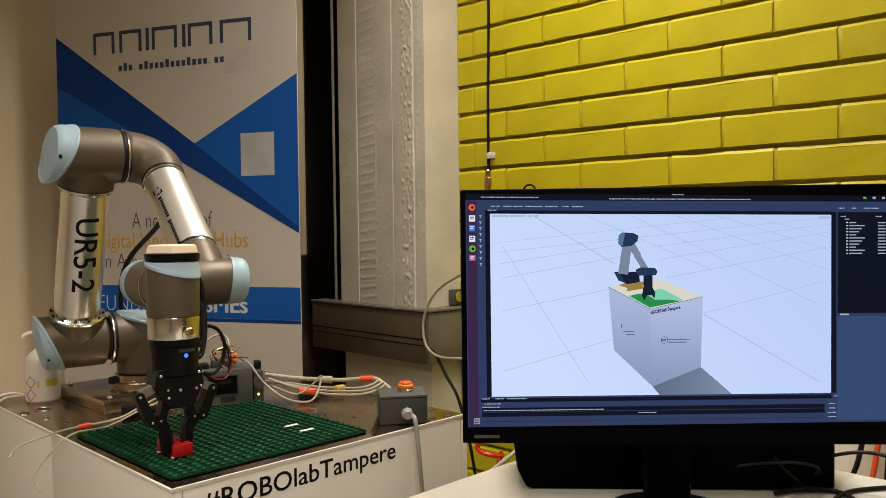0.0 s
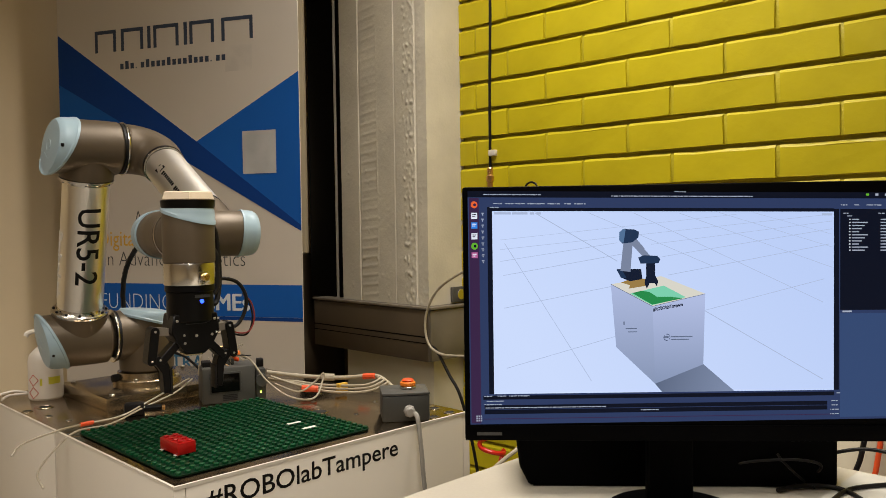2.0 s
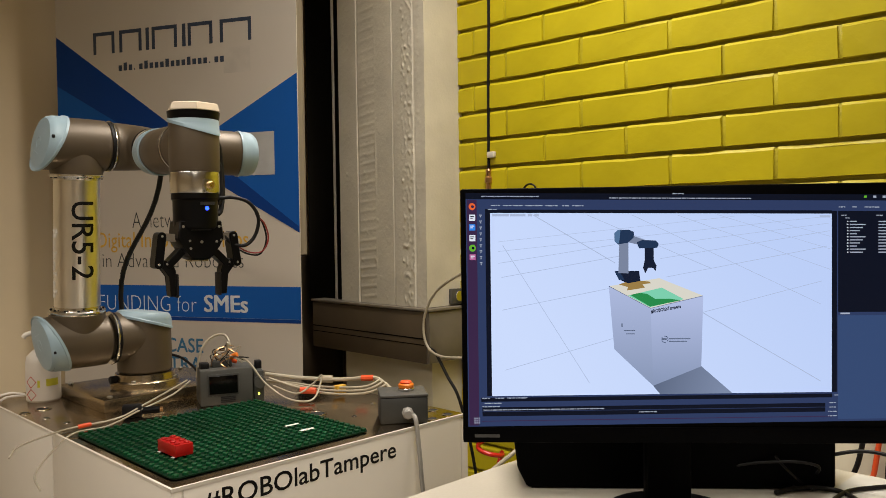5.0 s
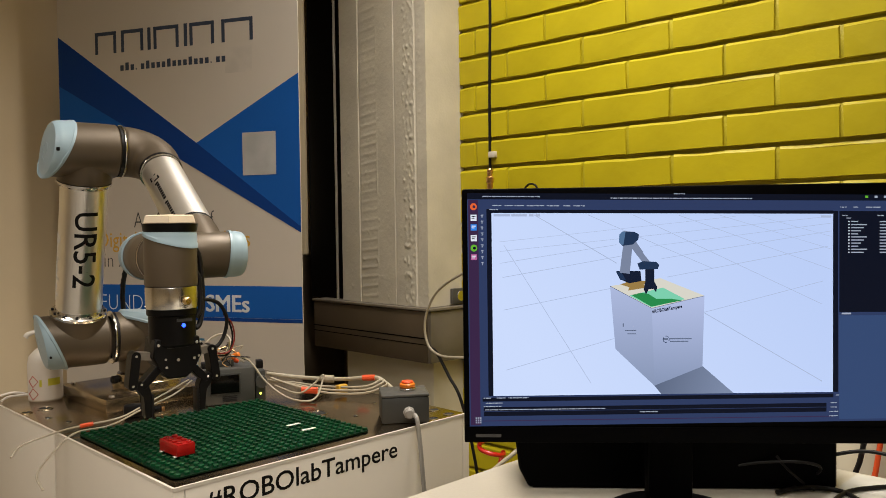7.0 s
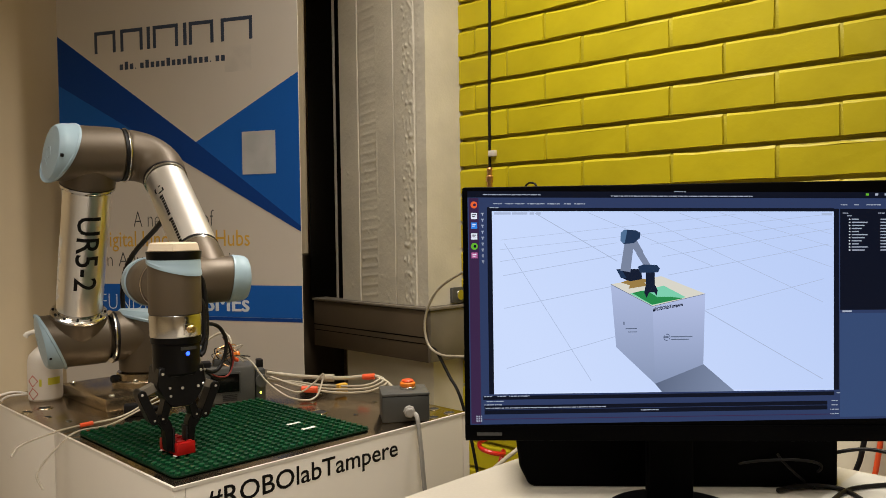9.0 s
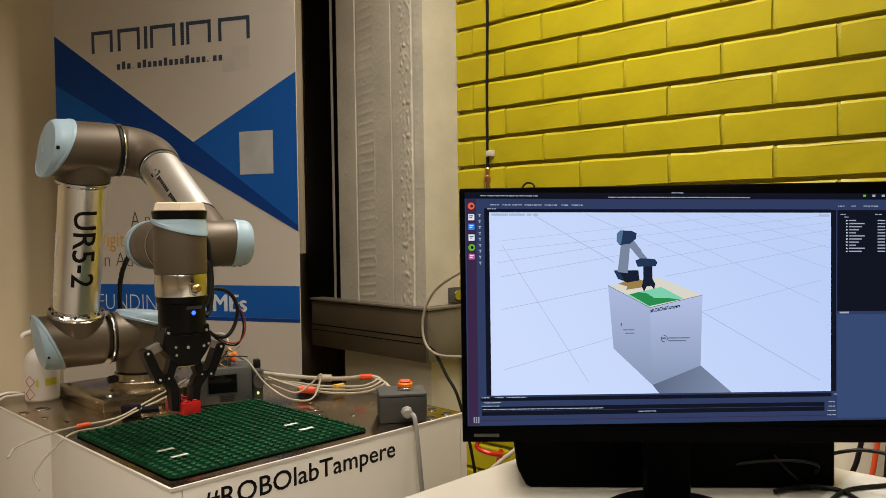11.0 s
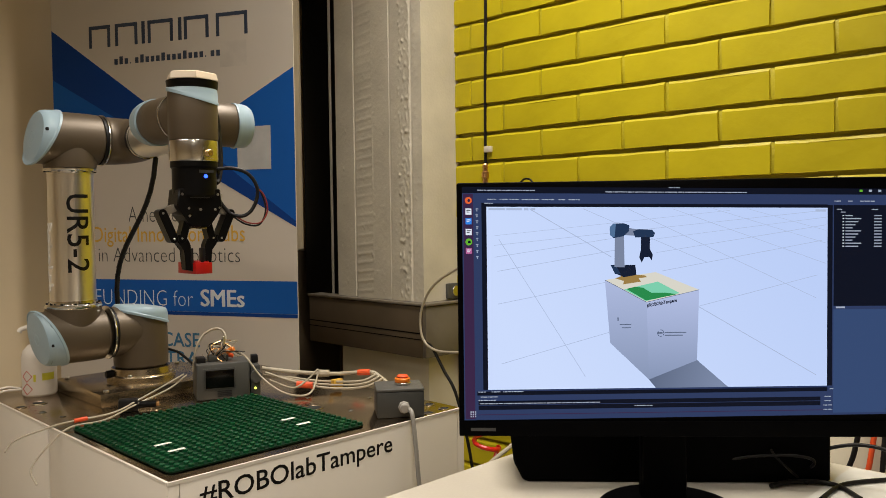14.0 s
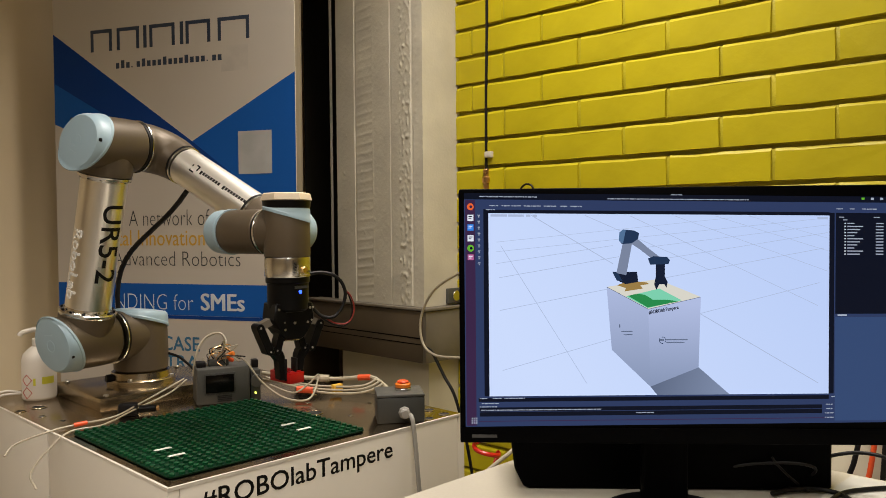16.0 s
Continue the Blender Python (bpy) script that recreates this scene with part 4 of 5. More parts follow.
# the logo as plain open blocks, one a letter
for x0, x1 in ((0.145, 0.225), (0.243, 0.325), (0.340, 0.352), (0.362, 0.452), (0.470, 0.482), (0.490, 0.575), (0.600, 0.705)):
    y0, y1, w = H + 0.545, H + 0.612, 0.011
    if x1 - x0 < 0.02:
        flat("logo_block", rect(x0, x1, y0, y1), B_INK, 1)
        continue
    flat("logo_block", rect(x0, x1, y1 - w, y1), B_INK, 1)
    flat("logo_block", rect(x0, x0 + w, y0, y1 - w), B_INK, 1)
    flat("logo_block", rect(x1 - w, x1, y0, y1 - w), B_INK, 1)
for k in range(20):
    x = 0.238 + 0.0190 * k
    flat("address_bar", rect(x, x + (0.004 if k in (3, 17) else 0.0125), H + 0.489, H + (0.493 if k in (3, 17) else 0.506 + 0.007 * (k % 4 == 1))), B_INK, 1)
flat("code_square", rect(0.663, 0.773, H + 0.155, H + 0.279), B_PALE, 3.5, label="plain pale printed square")


def words_of(bm, n):
    """Cuts a line of writing at its widest gaps."""
    spans = sorted((min(v.co.x for v in f.verts), max(v.co.x for v in f.verts)) for f in bm.faces)
    gaps, reach = [], spans[0][1]
    for a, b in spans:
        if a > reach:
            gaps.append((a - reach, (a + reach) / 2))
        reach = max(reach, b)
    cuts = sorted(c for g, c in sorted(gaps)[len(gaps) - (n - 1):]) if n > 1 else []
    out = []
    for k in range(n):
        lo, hi = (cuts[k - 1] if k else -9), (cuts[k] if k < n - 1 else 9)
        one = bm.copy()
        bmesh.ops.delete(one, geom=[v for v in one.verts if not lo < v.co.x < hi], context="VERTS")
        out.append(one)
    bm.free()
    return out


def line_of(body, x0, x1, y, h, material, bold=0.0, lift=0.0006):
    bm = letters(body, x1 - x0, h, 0.0001, bold)
    bm.transform(Matrix.Translation((x0, H + y, lift)))
    for one in words_of(bm, len(body.split())):
        part("lettering", one, material, ban, smooth=False)


line_of("A network of", 0.275, 0.562, 0.007, 0.050, B_GREY, -0.016)
line_of("Digital Innovation Hubs", 0.142, 0.682, -0.052, 0.048, B_GOLD, 0.002)
line_of("in Advanced Robotics", 0.160, 0.664, -0.114, 0.046, B_GREY, -0.016)
line_of("FUNDING for", 0.146, 0.500, -0.247, 0.050, B_LIGHT, -0.022)
for k in range(4):  # heavy strokes from four thin layers
    line_of("SMEs", 0.526 + 0.0015 * k, 0.6720 + 0.0015 * k, -0.245 + 0.001 * (k % 2), 0.050, B_LIGHT, 0.0, 0.0006 + 0.00012 * k)
line_of("CASE", 0.388, 0.520, -0.368, 0.042, B_TEAL, 0.012)
line_of("STRA", 0.372, 0.515, -0.424, 0.042, B_TEAL, 0.012)

# ---- cables and fittings on the wall ----
cond = thing("wall_conduit", pose(WALL - 0.008, 1.752, H), "black cable running down the yellow wall", "cable")
part("cable", pipe([(0, -0.004, 1.6), (0, -0.004, 0.757), (0, 0.002, 0.45), (0, 0.004, 0.15)], 0.0052), RUBBER, cond)
part("brass_fitting", lathe([(0.008, 0.19), (0.011, 0.185), (0.009, 0.165), (0.014, 0.16), (0.014, 0.145), (0.010, 0.14), (0.010, 0.10)], pose(0, 0.004, 0), 12), BRASS, cond)
part("wall_clip", span(-0.012, 0.006, -0.026, 0.002, 0.226, 0.246, 0.002), WHITE, cond)
solid("loop_cable", pipe([(1.955, 1.586, H + 0.096), (1.955, 1.577, H + 0.116), (1.955, 1.563, H + 0.127), (1.955, 1.547, H + 0.128), (1.955, 1.532, H + 0.119), (1.955, 1.527, H + 0.094)], 0.0032), RUBBER, "short black cable loop against the yellow wall", "cable")
sock = thing("wall_socket", pose(1.958, CORNER - 0.004, H - 0.241), "grey wall socket on the pillar above the casing", "socket")
part("plate", span(-0.03, 0.036, -0.012, 0.003, -0.026, 0.026, 0.003), GREYBOX2, sock)
part("insert", drum(0.018, 0, 0.004, pose(0.006, -0.012, 0, 90), 0.001, 20), SILVER, sock)
loose_hose("white_wall_cable", [(1.80, 1.60, H - 0.12), (1.78, 1.686, H - 0.148), (1.78, 1.80, H - 0.21), (1.775, 1.852, H - 0.297), (1.775, 1.846, H - 0.379), (1.775, 1.79, H - 0.414), (1.78, 1.69, H - 0.412), (1.8, 1.55, H - 0.40), (1.9, 1.5, H - 0.42), (1.985, 1.5, H - 0.44)], 0.0042, HOSE, "pale cable looping in front of the casing", cat="cable")
loose_hose("black_wall_cable", [(1.795, 1.845, H - 0.40), (1.78, 1.805, H - 0.411), (1.78, 1.754, H - 0.478), (1.78, 1.70, H - 0.552), (1.80, 1.66, H - 0.75), (1.85, 1.64, 0.006)], 0.0050, RUBBER, "black cable dropping behind the table", cat="cable")
coil = []
for k in range(70):
    a = k * 2 * math.pi / 14
    coil.append((1.65 + 0.034 * math.cos(a), 1.462 + 0.034 * math.sin(a), H - 0.40 - 0.0036 * k))
loose_hose("coiled_air_hose", coil + [(1.65, 1.44, H - 0.74), (1.66, 1.45, 0.02)], 0.0066, REDHOSE, "bright red coiled air hose", cat="hose").data.update()
loose_hose("white_drop_cable", [(1.40, 1.30, H - 0.66), (1.46, 1.30, H - 0.62), (1.52, 1.27, H - 0.575), (1.60, 1.25, H - 0.54), (1.9, 1.2, H - 0.50), (1.985, 1.2, H - 0.49)], 0.0055, HOSE, "white cable stretched behind the desk", cat="cable")

# ---- desk and monitor ----
desk = thing("desk", Matrix(), "cream laminate desk in front of the yellow wall", "desk")
part("desktop", span(0.42, 1.305, -1.1, 0.834, DESK - 0.026, DESK, 0.002), DESKTOP, desk)
for x in (0.55, 1.25):
    for y in (-1.0, 0.74):
        part("leg", span(x - 0.02, x + 0.02, y - 0.02, y + 0.02, 0, DESK - 0.026, 0.002), GREYFRAME, desk)
MP, MDIR = Vector((0.7316, 0.6845, H)), Vector((0.660, -0.7513, 0.0))
mon = thing("monitor", frame_axes(MP, MDIR, (0, 0, 1)), "black widescreen monitor showing a robot simulation", "monitor")
# in the monitor's space x runs along the screen, y is up and z points out of it
part("bezel", span(-0.007, 0.541, -0.256 - 0.022, 0.046, -0.022, -0.001, 0.003), MONBLACK, mon)
part("back_shell", span(0.06, 0.47, -0.21, 0.0, -0.055, -0.022, 0.012), MONBLACK, mon)
part("chin_strip", span(-0.0065, 0.5405, -0.277, -0.2575, -0.001, 0.0015, 0.0006), MONBLACK, mon)
part("badge", span(0.008, 0.040, -0.2705, -0.2665, 0.0016, 0.0019), BADGE, mon)
part("stand_column", span(0.235, 0.295, -0.385, -0.10, -0.085, -0.056, 0.006), MONBLACK, mon)
part("stand_base", lathe([(0, 0), (0.093, 0), (0.095, 0.003), (0.089, 0.009), (0.04, 0.014), (0, 0.014)], Matrix.Translation((0.265, -0.39, -0.04)) @ pose(0, 0, 0, -90), 48), MONBLACK, mon)

SCREEN_GAIN = 1.0


def glow(name, r, g, b, k=1.0):
    return mat("screen_" + name, (r, g, b), glow=k * SCREEN_GAIN)


def glow_ramp(name, low, high, y0, y1, x0=0.0, x1=0.0):
    """A glowing part of the screen picture that passes from one colour to another, up the screen or along a slant."""
    m = glow(name, *low)
    nt = m.node_tree
    tc = nt.nodes.new("ShaderNodeTexCoord")
    dot = nt.nodes.new("ShaderNodeVectorMath")
    dot.operation = "DOT_PRODUCT"
    along = Vector((x1 - x0, y1 - y0, 0))
    dot.inputs[1].default_value = along / along.length_squared
    off = Vector((x0, y0, 0)).dot(along) / along.length_squared
    mr = nt.nodes.new("ShaderNodeMapRange")
    mr.inputs["From Min"].default_value, mr.inputs["From Max"].default_value = off, off + 1
    mix = nt.nodes.new("ShaderNodeMix")
    mix.data_type = "RGBA"
    mix.inputs[6].default_value, mix.inputs[7].default_value = (*low, 1), (*high, 1)
    nt.links.new(tc.outputs["Object"], dot.inputs[0])
    nt.links.new(dot.outputs["Value"], mr.inputs["Value"])
    nt.links.new(mr.outputs["Result"], mix.inputs[0])
    nt.links.new(mix.outputs[2], nt.nodes["Principled BSDF"].inputs["Emission Color"])
    return m


S_NAVY, S_DARK, S_PURPLE = glow("navy", 0.026, 0.043, 0.115), glow("dark", 0.003, 0.005, 0.014), glow("purple", 0.040, 0.018, 0.060)
S_BACK, S_FLOORL = glow_ramp("pale_blue", (0.60, 0.71, 0.98), (0.50, 0.62, 0.93), -0.19, 0.016, 0.10, 0.36), glow("grid", 0.40, 0.48, 0.68)
S_BOXF, S_BOXS = glow_ramp("box_front", (0.24, 0.30, 0.46), (0.43, 0.50, 0.75), -0.205, -0.10), glow_ramp("box_side", (0.25, 0.31, 0.47), (0.41, 0.48, 0.72), -0.20, -0.08)
S_SHADE = glow_ramp("shade", (0.10, 0.13, 0.21), (0.20, 0.25, 0.38), -0.19, -0.215, 0.23, 0.32)
S_TOPC, S_GRN, S_GRN2, S_BRN = glow("top_cream", 0.68, 0.66, 0.58), glow("green", 0.02, 0.25, 0.07), glow("mint", 0.20, 0.62, 0.42), glow("brown", 0.32, 0.20, 0.06)
S_RB, S_RB2, S_ARM, S_TEXT = glow("robot_dark", 0.006, 0.011, 0.030), glow("robot_blue", 0.014, 0.034, 0.085), glow("robot_arm", 0.19, 0.23, 0.34), glow("text", 0.36, 0.40, 0.50)
S_RED, S_BLUE, S_LIME, S_WHITE, S_PINK = glow("red", 0.75, 0.12, 0.03), glow("blue", 0.03, 0.22, 0.75), glow("lime", 0.12, 0.42, 0.03), glow("white", 0.72, 0.76, 0.85), glow("pink", 0.45, 0.12, 0.30)
S_LIDB = glow("robot_lid", 0.08, 0.16, 0.30)
S_PANEL = glow("panel_blue", 0.034, 0.066, 0.165)


def sp(a, b):
    """A place on the desktop picture, in its own layout units, as metres on the screen."""
    u = 0.0279 + (a - 862) * 0.000698
    k = 0.000718 - (a - 862) / 606 * 0.000016
    return u, 0.016 - (b - 380 + (a - 862) * 0.0165 * (1 - (b - 380) / 326)) * k


def shown(name, pts, material, layer, parent=mon):
    return part(name, slab([sp(a, b) for a, b in pts], 0.00012, Matrix.Translation((0, 0, 0.00018 * layer - 0.0009))), material, parent, smooth=False)


def bar(a0, b0, a1, b1, material, layer, name="screen_text"):
    return shown(name, [(a0, b0), (a1, b0), (a1, b1), (a0, b1)], material, layer)


def words(a0, a1, b0, w=1.7):
    """A line of unreadable small print as separate bars."""
    a, k = a0, 0
    while a < a1 - 1:
        n = (4, 7, 3, 5, 8, 2)[(k + int(a0)) % 6]
        bar(a, b0, min(a + n, a1), b0 + w * (1.0 if k % 2 else 0.85), S_TEXT, 3)
        a += n + 1.0
        k += 1


def disc(a, b, r, material, layer, name):
    return shown(name, [(a + r * math.cos(2 * math.pi * k / 16), b - r * math.sin(2 * math.pi * k / 16)) for k in range(16)][::-1], material, layer)


def ray_line(a0, b0, a1, b1, w=1.0, layer=4):
    n = Vector((-(b1 - b0), a1 - a0)).normalized() * w / 2
    return shown("grid_line", [(a0 + n.x, b0 + n.y), (a1 + n.x, b1 + n.y), (a1 - n.x, b1 - n.y), (a0 - n.x, b0 - n.y)], S_FLOORL, layer)


bar(822, 346, 1586, 760, S_NAVY, 1, "screen")
bar(822, 346, 1586, 357, S_DARK, 2, "title_bar")
bar(824, 358, 842, 758, S_PURPLE, 2, "launcher")
bar(857, 374, 866, 706, S_DARK, 2, "tool_strip")
bar(866, 375, 1469, 381, S_DARK, 2, "view_header")
bar(1469, 376, 1478, 706, S_DARK, 2, "tool_strip")
bar(866, 381, 1469, 706, S_BACK, 3, "viewport")
for b0, b1, m in ((364, 376, S_RED), (384, 395, S_WHITE), (401, 412, S_BLUE), (420, 431, S_WHITE), (437, 449, S_LIME), (454, 464, S_PINK)):
    if m in (S_RED, S_LIME):
        disc(833.5, (b0 + b1) / 2, 6.2, m, 3, "launcher_icon")
        disc(834.5, (b0 + b1) / 2, 2.6, S_PURPLE if m is S_RED else S_DARK, 4, "icon_mark")
    else:
        bar(828, b0, 839, b1, m, 3, "launcher_icon")
        bar(830, b0 + 2.4, 837, b0 + 4.0, S_DARK if m is S_WHITE else S_WHITE, 4, "icon_mark")
        bar(830, b0 + 5.6, 835, b0 + 7.0, S_DARK if m is S_WHITE else S_WHITE, 4, "icon_mark")
for k in range(9):
    bar(846.5, 384 + 10.5 * k, 851, 385.6 + 10.5 * k, S_TEXT, 3, "tool_icon")
    bar(848, 386.2 + 10.5 * k, 849.6, 389 + 10.5 * k, S_TEXT, 3, "tool_icon")
for i in range(3):
    for j in range(3):
        bar(833 + 4 * i, 744 + 4 * j, 835.5 + 4 * i, 746.5 + 4 * j, S_TEXT, 3, "launcher_icon")
for a0, a1, b0 in ((850, 955, 351), (1080, 1330, 353), (1192, 1212, 345), (868, 885, 367), (890, 905, 367), (908, 925, 367), (930, 962, 367), (966, 990, 367), (996, 1010, 367), (1014, 1034, 367), (862, 880, 374)):
    words(a0, a1, b0, 1.8)
for a in (1524, 1540, 1556, 1570):
    bar(a, 340 + 8, a + 5, 340 + 12, S_LIME if a == 1524 else S_TEXT, 3, "tray_icon")
for a0, a1, b0 in ((870, 900, 383), (902, 930, 383), (934, 942, 383), (946, 954, 383), (1448, 1466, 384)):
    bar(a0, b0, a1, b0 + 4, S_FLOORL, 4)
# lower console
bar(846, 709, 1470, 716, S_DARK, 2, "console")
bar(848, 726, 1458, 733.2, S_DARK, 2, "console")
bar(848, 734.2, 1458, 742, S_DARK, 2, "console")
bar(846, 750, 1470, 751.2, S_PURPLE, 2, "console_edge")
for a0, a1, b0 in ((848, 862, 709), (872, 888, 709), (893, 930, 709), (852, 885, 718), (848, 880, 724), (850, 1070, 730), (1130, 1162, 737), (1465, 1478, 725), (1465, 1478, 733), (1463, 1478, 741), (1463, 1478, 749), (1474, 1480, 711)):
    words(a0, a1, b0)
# right-hand panels
bar(1480, 376, 1586, 560, S_DARK, 2, "side_panel")
bar(1480, 566, 1586, 756, S_PANEL, 2, "side_panel")
for a0, a1, b0 in ((1481, 1492, 368), (1504, 1514, 368), (1525, 1550, 368), (1485, 1494, 383), (1492, 1502, 388), (1545, 1556, 383)):
    words(a0, a1, b0, 1.8)
for k in range(11):
    bar(1500, 394 + 5.6 * k, 1512 + 5 * ((k * 7) % 4), 396.0 + 5.6 * k, S_TEXT, 3)
    bar(1495, 394 + 5.6 * k, 1497.5, 396.0 + 5.6 * k, S_WHITE, 3, "tree_icon")
    bar(1549, 394 + 5.6 * k, 1562, 396.0 + 5.6 * k, S_TEXT, 3)
bar(1484, 561, 1500, 564, S_TEXT, 3)
# floor grid of the simulation
for l in ((943, 384, 1090, 470, 1.4), (1245, 560, 1450, 686, 1.4), (888, 438, 1042, 684, 1.0), (886, 553, 1090, 513, 0.9), (890, 660, 1085, 605, 0.9), (885, 495, 1100, 457, 0.9),
          (880, 470, 1090, 437, 0.8), (880, 449, 1469, 385, 0.7), (880, 432, 1300, 386, 0.6), (1240, 560, 1452, 503, 0.9), (1180, 495, 1460, 440, 0.9), (1170, 462, 1466, 412, 0.8),
          (1150, 440, 1466, 398, 0.7), (1040, 384, 1260, 480, 0.9), (1120, 384, 1450, 545, 0.9), (1200, 384, 1466, 482, 0.8), (1270, 383, 1466, 445, 0.7), (1330, 383, 1466, 422, 0.6), (1246, 545, 1466, 610, 0.0)):
    if l[4]:
        ray_line(*l)
# the simulated box, its plate and shadow
shown("simulated_shadow", [(1156, 691), (1241, 656), (1296, 706), (1168, 706)], S_SHADE, 5)
shown("simulated_box_side", [(1078, 511), (1152, 551), (1156, 691), (1087, 624)], S_BOXS, 6)
shown("simulated_box_front", [(1152, 551), (1245, 529), (1241, 657), (1156, 691)], S_BOXF, 6)
shown("simulated_box_top", [(1078, 511), (1168, 497), (1245, 529), (1152, 551)], S_TOPC, 6)
shown("simulated_plate", [(1112, 528), (1172, 514), (1211, 535), (1151, 549)], S_GRN2, 7)
shown("simulated_plate_shadow", [(1116, 527), (1132, 523), (1146, 525), (1160, 534), (1186, 534), (1206, 537), (1151, 548)], S_GRN, 8)
shown("simulated_mount", [(1096, 508), (1118, 500), (1150, 503), (1153, 506), (1138, 508), (1142, 514), (1110, 519), (1112, 513)], S_BRN, 8)
tiny = letters("#ROBOlabTampere", 0.0375, 0.0042, 0.0001, 0.03)
tiny.transform(Matrix.Translation((*sp(1153, 560), 0.0006)) @ pose(0, 0, 0, 0, 0, 10.5))
part("screen_text", tiny, S_RB, mon, smooth=False)
for a0, b0, a1, b1 in ((1172, 605, 1180, 608), (1184, 605, 1222, 607), (1184, 610, 1216, 612), (1100, 578, 1102, 584), (1104, 590, 1124, 591.5), (1108, 596, 1124, 597.5)):
    bar(a0, b0, a1, b1, S_SHADE, 8)
for a0, b0, a1, b1 in ((1078, 511, 1152, 551), (1152, 551, 1245, 529), (1156, 691, 1241, 657)):
    n = Vector((-(b1 - b0), a1 - a0)).normalized() * 0.45
    shown("simulated_edge", [(a0 + n.x, b0 + n.y), (a1 + n.x, b1 + n.y), (a1 - n.x, b1 - n.y), (a0 - n.x, b0 - n.y)], S_SHADE, 7.4)
for k in range(10):  # the round sign as a broken ring
    if k not in (3, 8):
        a0, a1 = radians(36 * k), radians(36 * k + 30)
        shown("simulated_sign", [(1177 + q * math.cos(t), 607 - q * 1.05 * math.sin(t)) for q, t in ((5.0, a1), (6.2, a1), (6.2, a0), (5.0, a0))], S_RB2, 8)
shown("simulated_base", [(1090, 484), (1132, 484), (1134, 502), (1112, 506), (1098, 500)], S_RB, 9)
shown("simulated_base_lid", [(1088, 484), (1098, 486), (1106, 500), (1096, 500)], S_RB2, 10)


def moving(name, pts, pivot, material, layer):
    """A flat piece of the simulated robot, in metres round its pivot."""
    p = sp(*pivot)
    ob = part(name, slab([(sp(a, b)[0] - p[0], sp(a, b)[1] - p[1]) for a, b in pts], 0.00012), material, mon, smooth=False)
    ob["layer"] = layer
    return ob


sim_upper = moving("simulated_upper_arm", [(1095, 425), (1111, 425), (1113, 488), (1095, 488)], (1104, 488), S_ARM, 11)
sim_elbow = moving("simulated_elbow", [(1086, 416), (1092, 410), (1112, 410), (1121, 414), (1120, 424), (1110, 433), (1092, 436), (1086, 430)], (1100, 422), S_RB2, 13)
sim_lid = moving("simulated_lid", [(1086, 416), (1092, 410), (1097, 411), (1094, 434), (1090, 434), (1086, 430)], (1100, 422), S_LIDB, 13.2)
sim_fore = moving("simulated_forearm", [(1112, 412), (1146, 414), (1146, 425), (1112, 427)], (1110, 419), S_ARM, 12)
sim_fore2 = moving("simulated_forearm_end", [(1112, 422), (1150, 422), (1150, 433), (1112, 433)], (1148, 428), S_ARM, 12.2)
sim_wrist = moving("simulated_wrist", [(1128, 424), (1138, 420), (1162, 421), (1167, 427), (1164, 434), (1132, 435)], (1148, 428), S_RB2, 14)
sim_grip = moving("simulated_gripper", [(1142, 430), (1158, 430), (1158, 456), (1163, 466), (1161, 476), (1157, 470), (1148, 470), (1143, 480), (1139, 470), (1142, 456)], (1148, 428), S_RB, 13.5)

# ---- clutter on the desk ----
case = thing("equipment_case", frame_axes((0.905, 0.729, DESK), (0.665, -0.747, 0), (0, 0, 1)), "black equipment case behind the monitor stand", "case")
part("body", slab([(0.0, 0.002), (0.445, 0.002), (0.445, 0.12), (-0.024, 0.12), (-0.014, 0.03)], 0.13, Matrix.Translation((0, 0, -0.13)), bevel=0.003), MONBLACK, case)
part("lower_rail", span(0.006, 0.43, 0.0, 0.004, -0.12, -0.004), RUBBER, case)
solid("paper_sheet", block(0.21, 0.297, 0.0012, 1.189, 0.250, DESK + 0.0008, 0, None), PAPER, "blank white paper sheet on the desk", "paper")
for pts, r in (([(1.130, 0.535, DESK + 0.031), (1.107, 0.512, DESK + 0.033), (1.123, 0.477, DESK + 0.041), (1.140, 0.435, DESK + 0.047), (1.159, 0.411, DESK + 0.043), (1.170, 0.410, DESK + 0.032), (1.206, 0.440, DESK + 0.005), (1.159, 0.442, DESK + 0.005)], 0.0022),
               ([(1.166, 0.449, DESK + 0.019), (1.188, 0.421, DESK + 0.041), (1.206, 0.398, DESK + 0.051), (1.216, 0.367, DESK + 0.059), (1.215, 0.333, DESK + 0.060), (1.222, 0.306, DESK + 0.049), (1.305, 0.297, DESK + 0.005)], 0.0027),
               ([(1.118, 0.450, DESK + 0.005), (1.149, 0.439, DESK + 0.005), (1.173, 0.419, DESK + 0.005), (1.183, 0.398, DESK + 0.005), (1.178, 0.375, DESK + 0.005), (1.146, 0.340, DESK + 0.005)], 0.0034),
               ([(1.300, 0.303, DESK + 0.005), (1.250, 0.343, DESK + 0.005), (1.203, 0.373, DESK + 0.005), (1.167, 0.380, DESK + 0.005), (1.110, 0.379, DESK + 0.005)], 0.0032),
               ([(1.132, 0.456, DESK + 0.053), (1.134, 0.449, DESK + 0.043), (1.140, 0.435, DESK + 0.028), (1.176, 0.431, DESK + 0.005), (1.163, 0.416, DESK + 0.005)], 0.0018)):
    loose_hose("desk_cable", pts, r, RUBBER, "black cable trailing across the desk", "desk cables", "cable")
cab = thing("low_cabinet", Matrix(), "cream panel standing against the wall behind the desk", "cabinet")
part("panel", span(1.955, 1.985, 0.10, 0.95, 0.0, H - 0.50, 0.003), CREAM, cab)
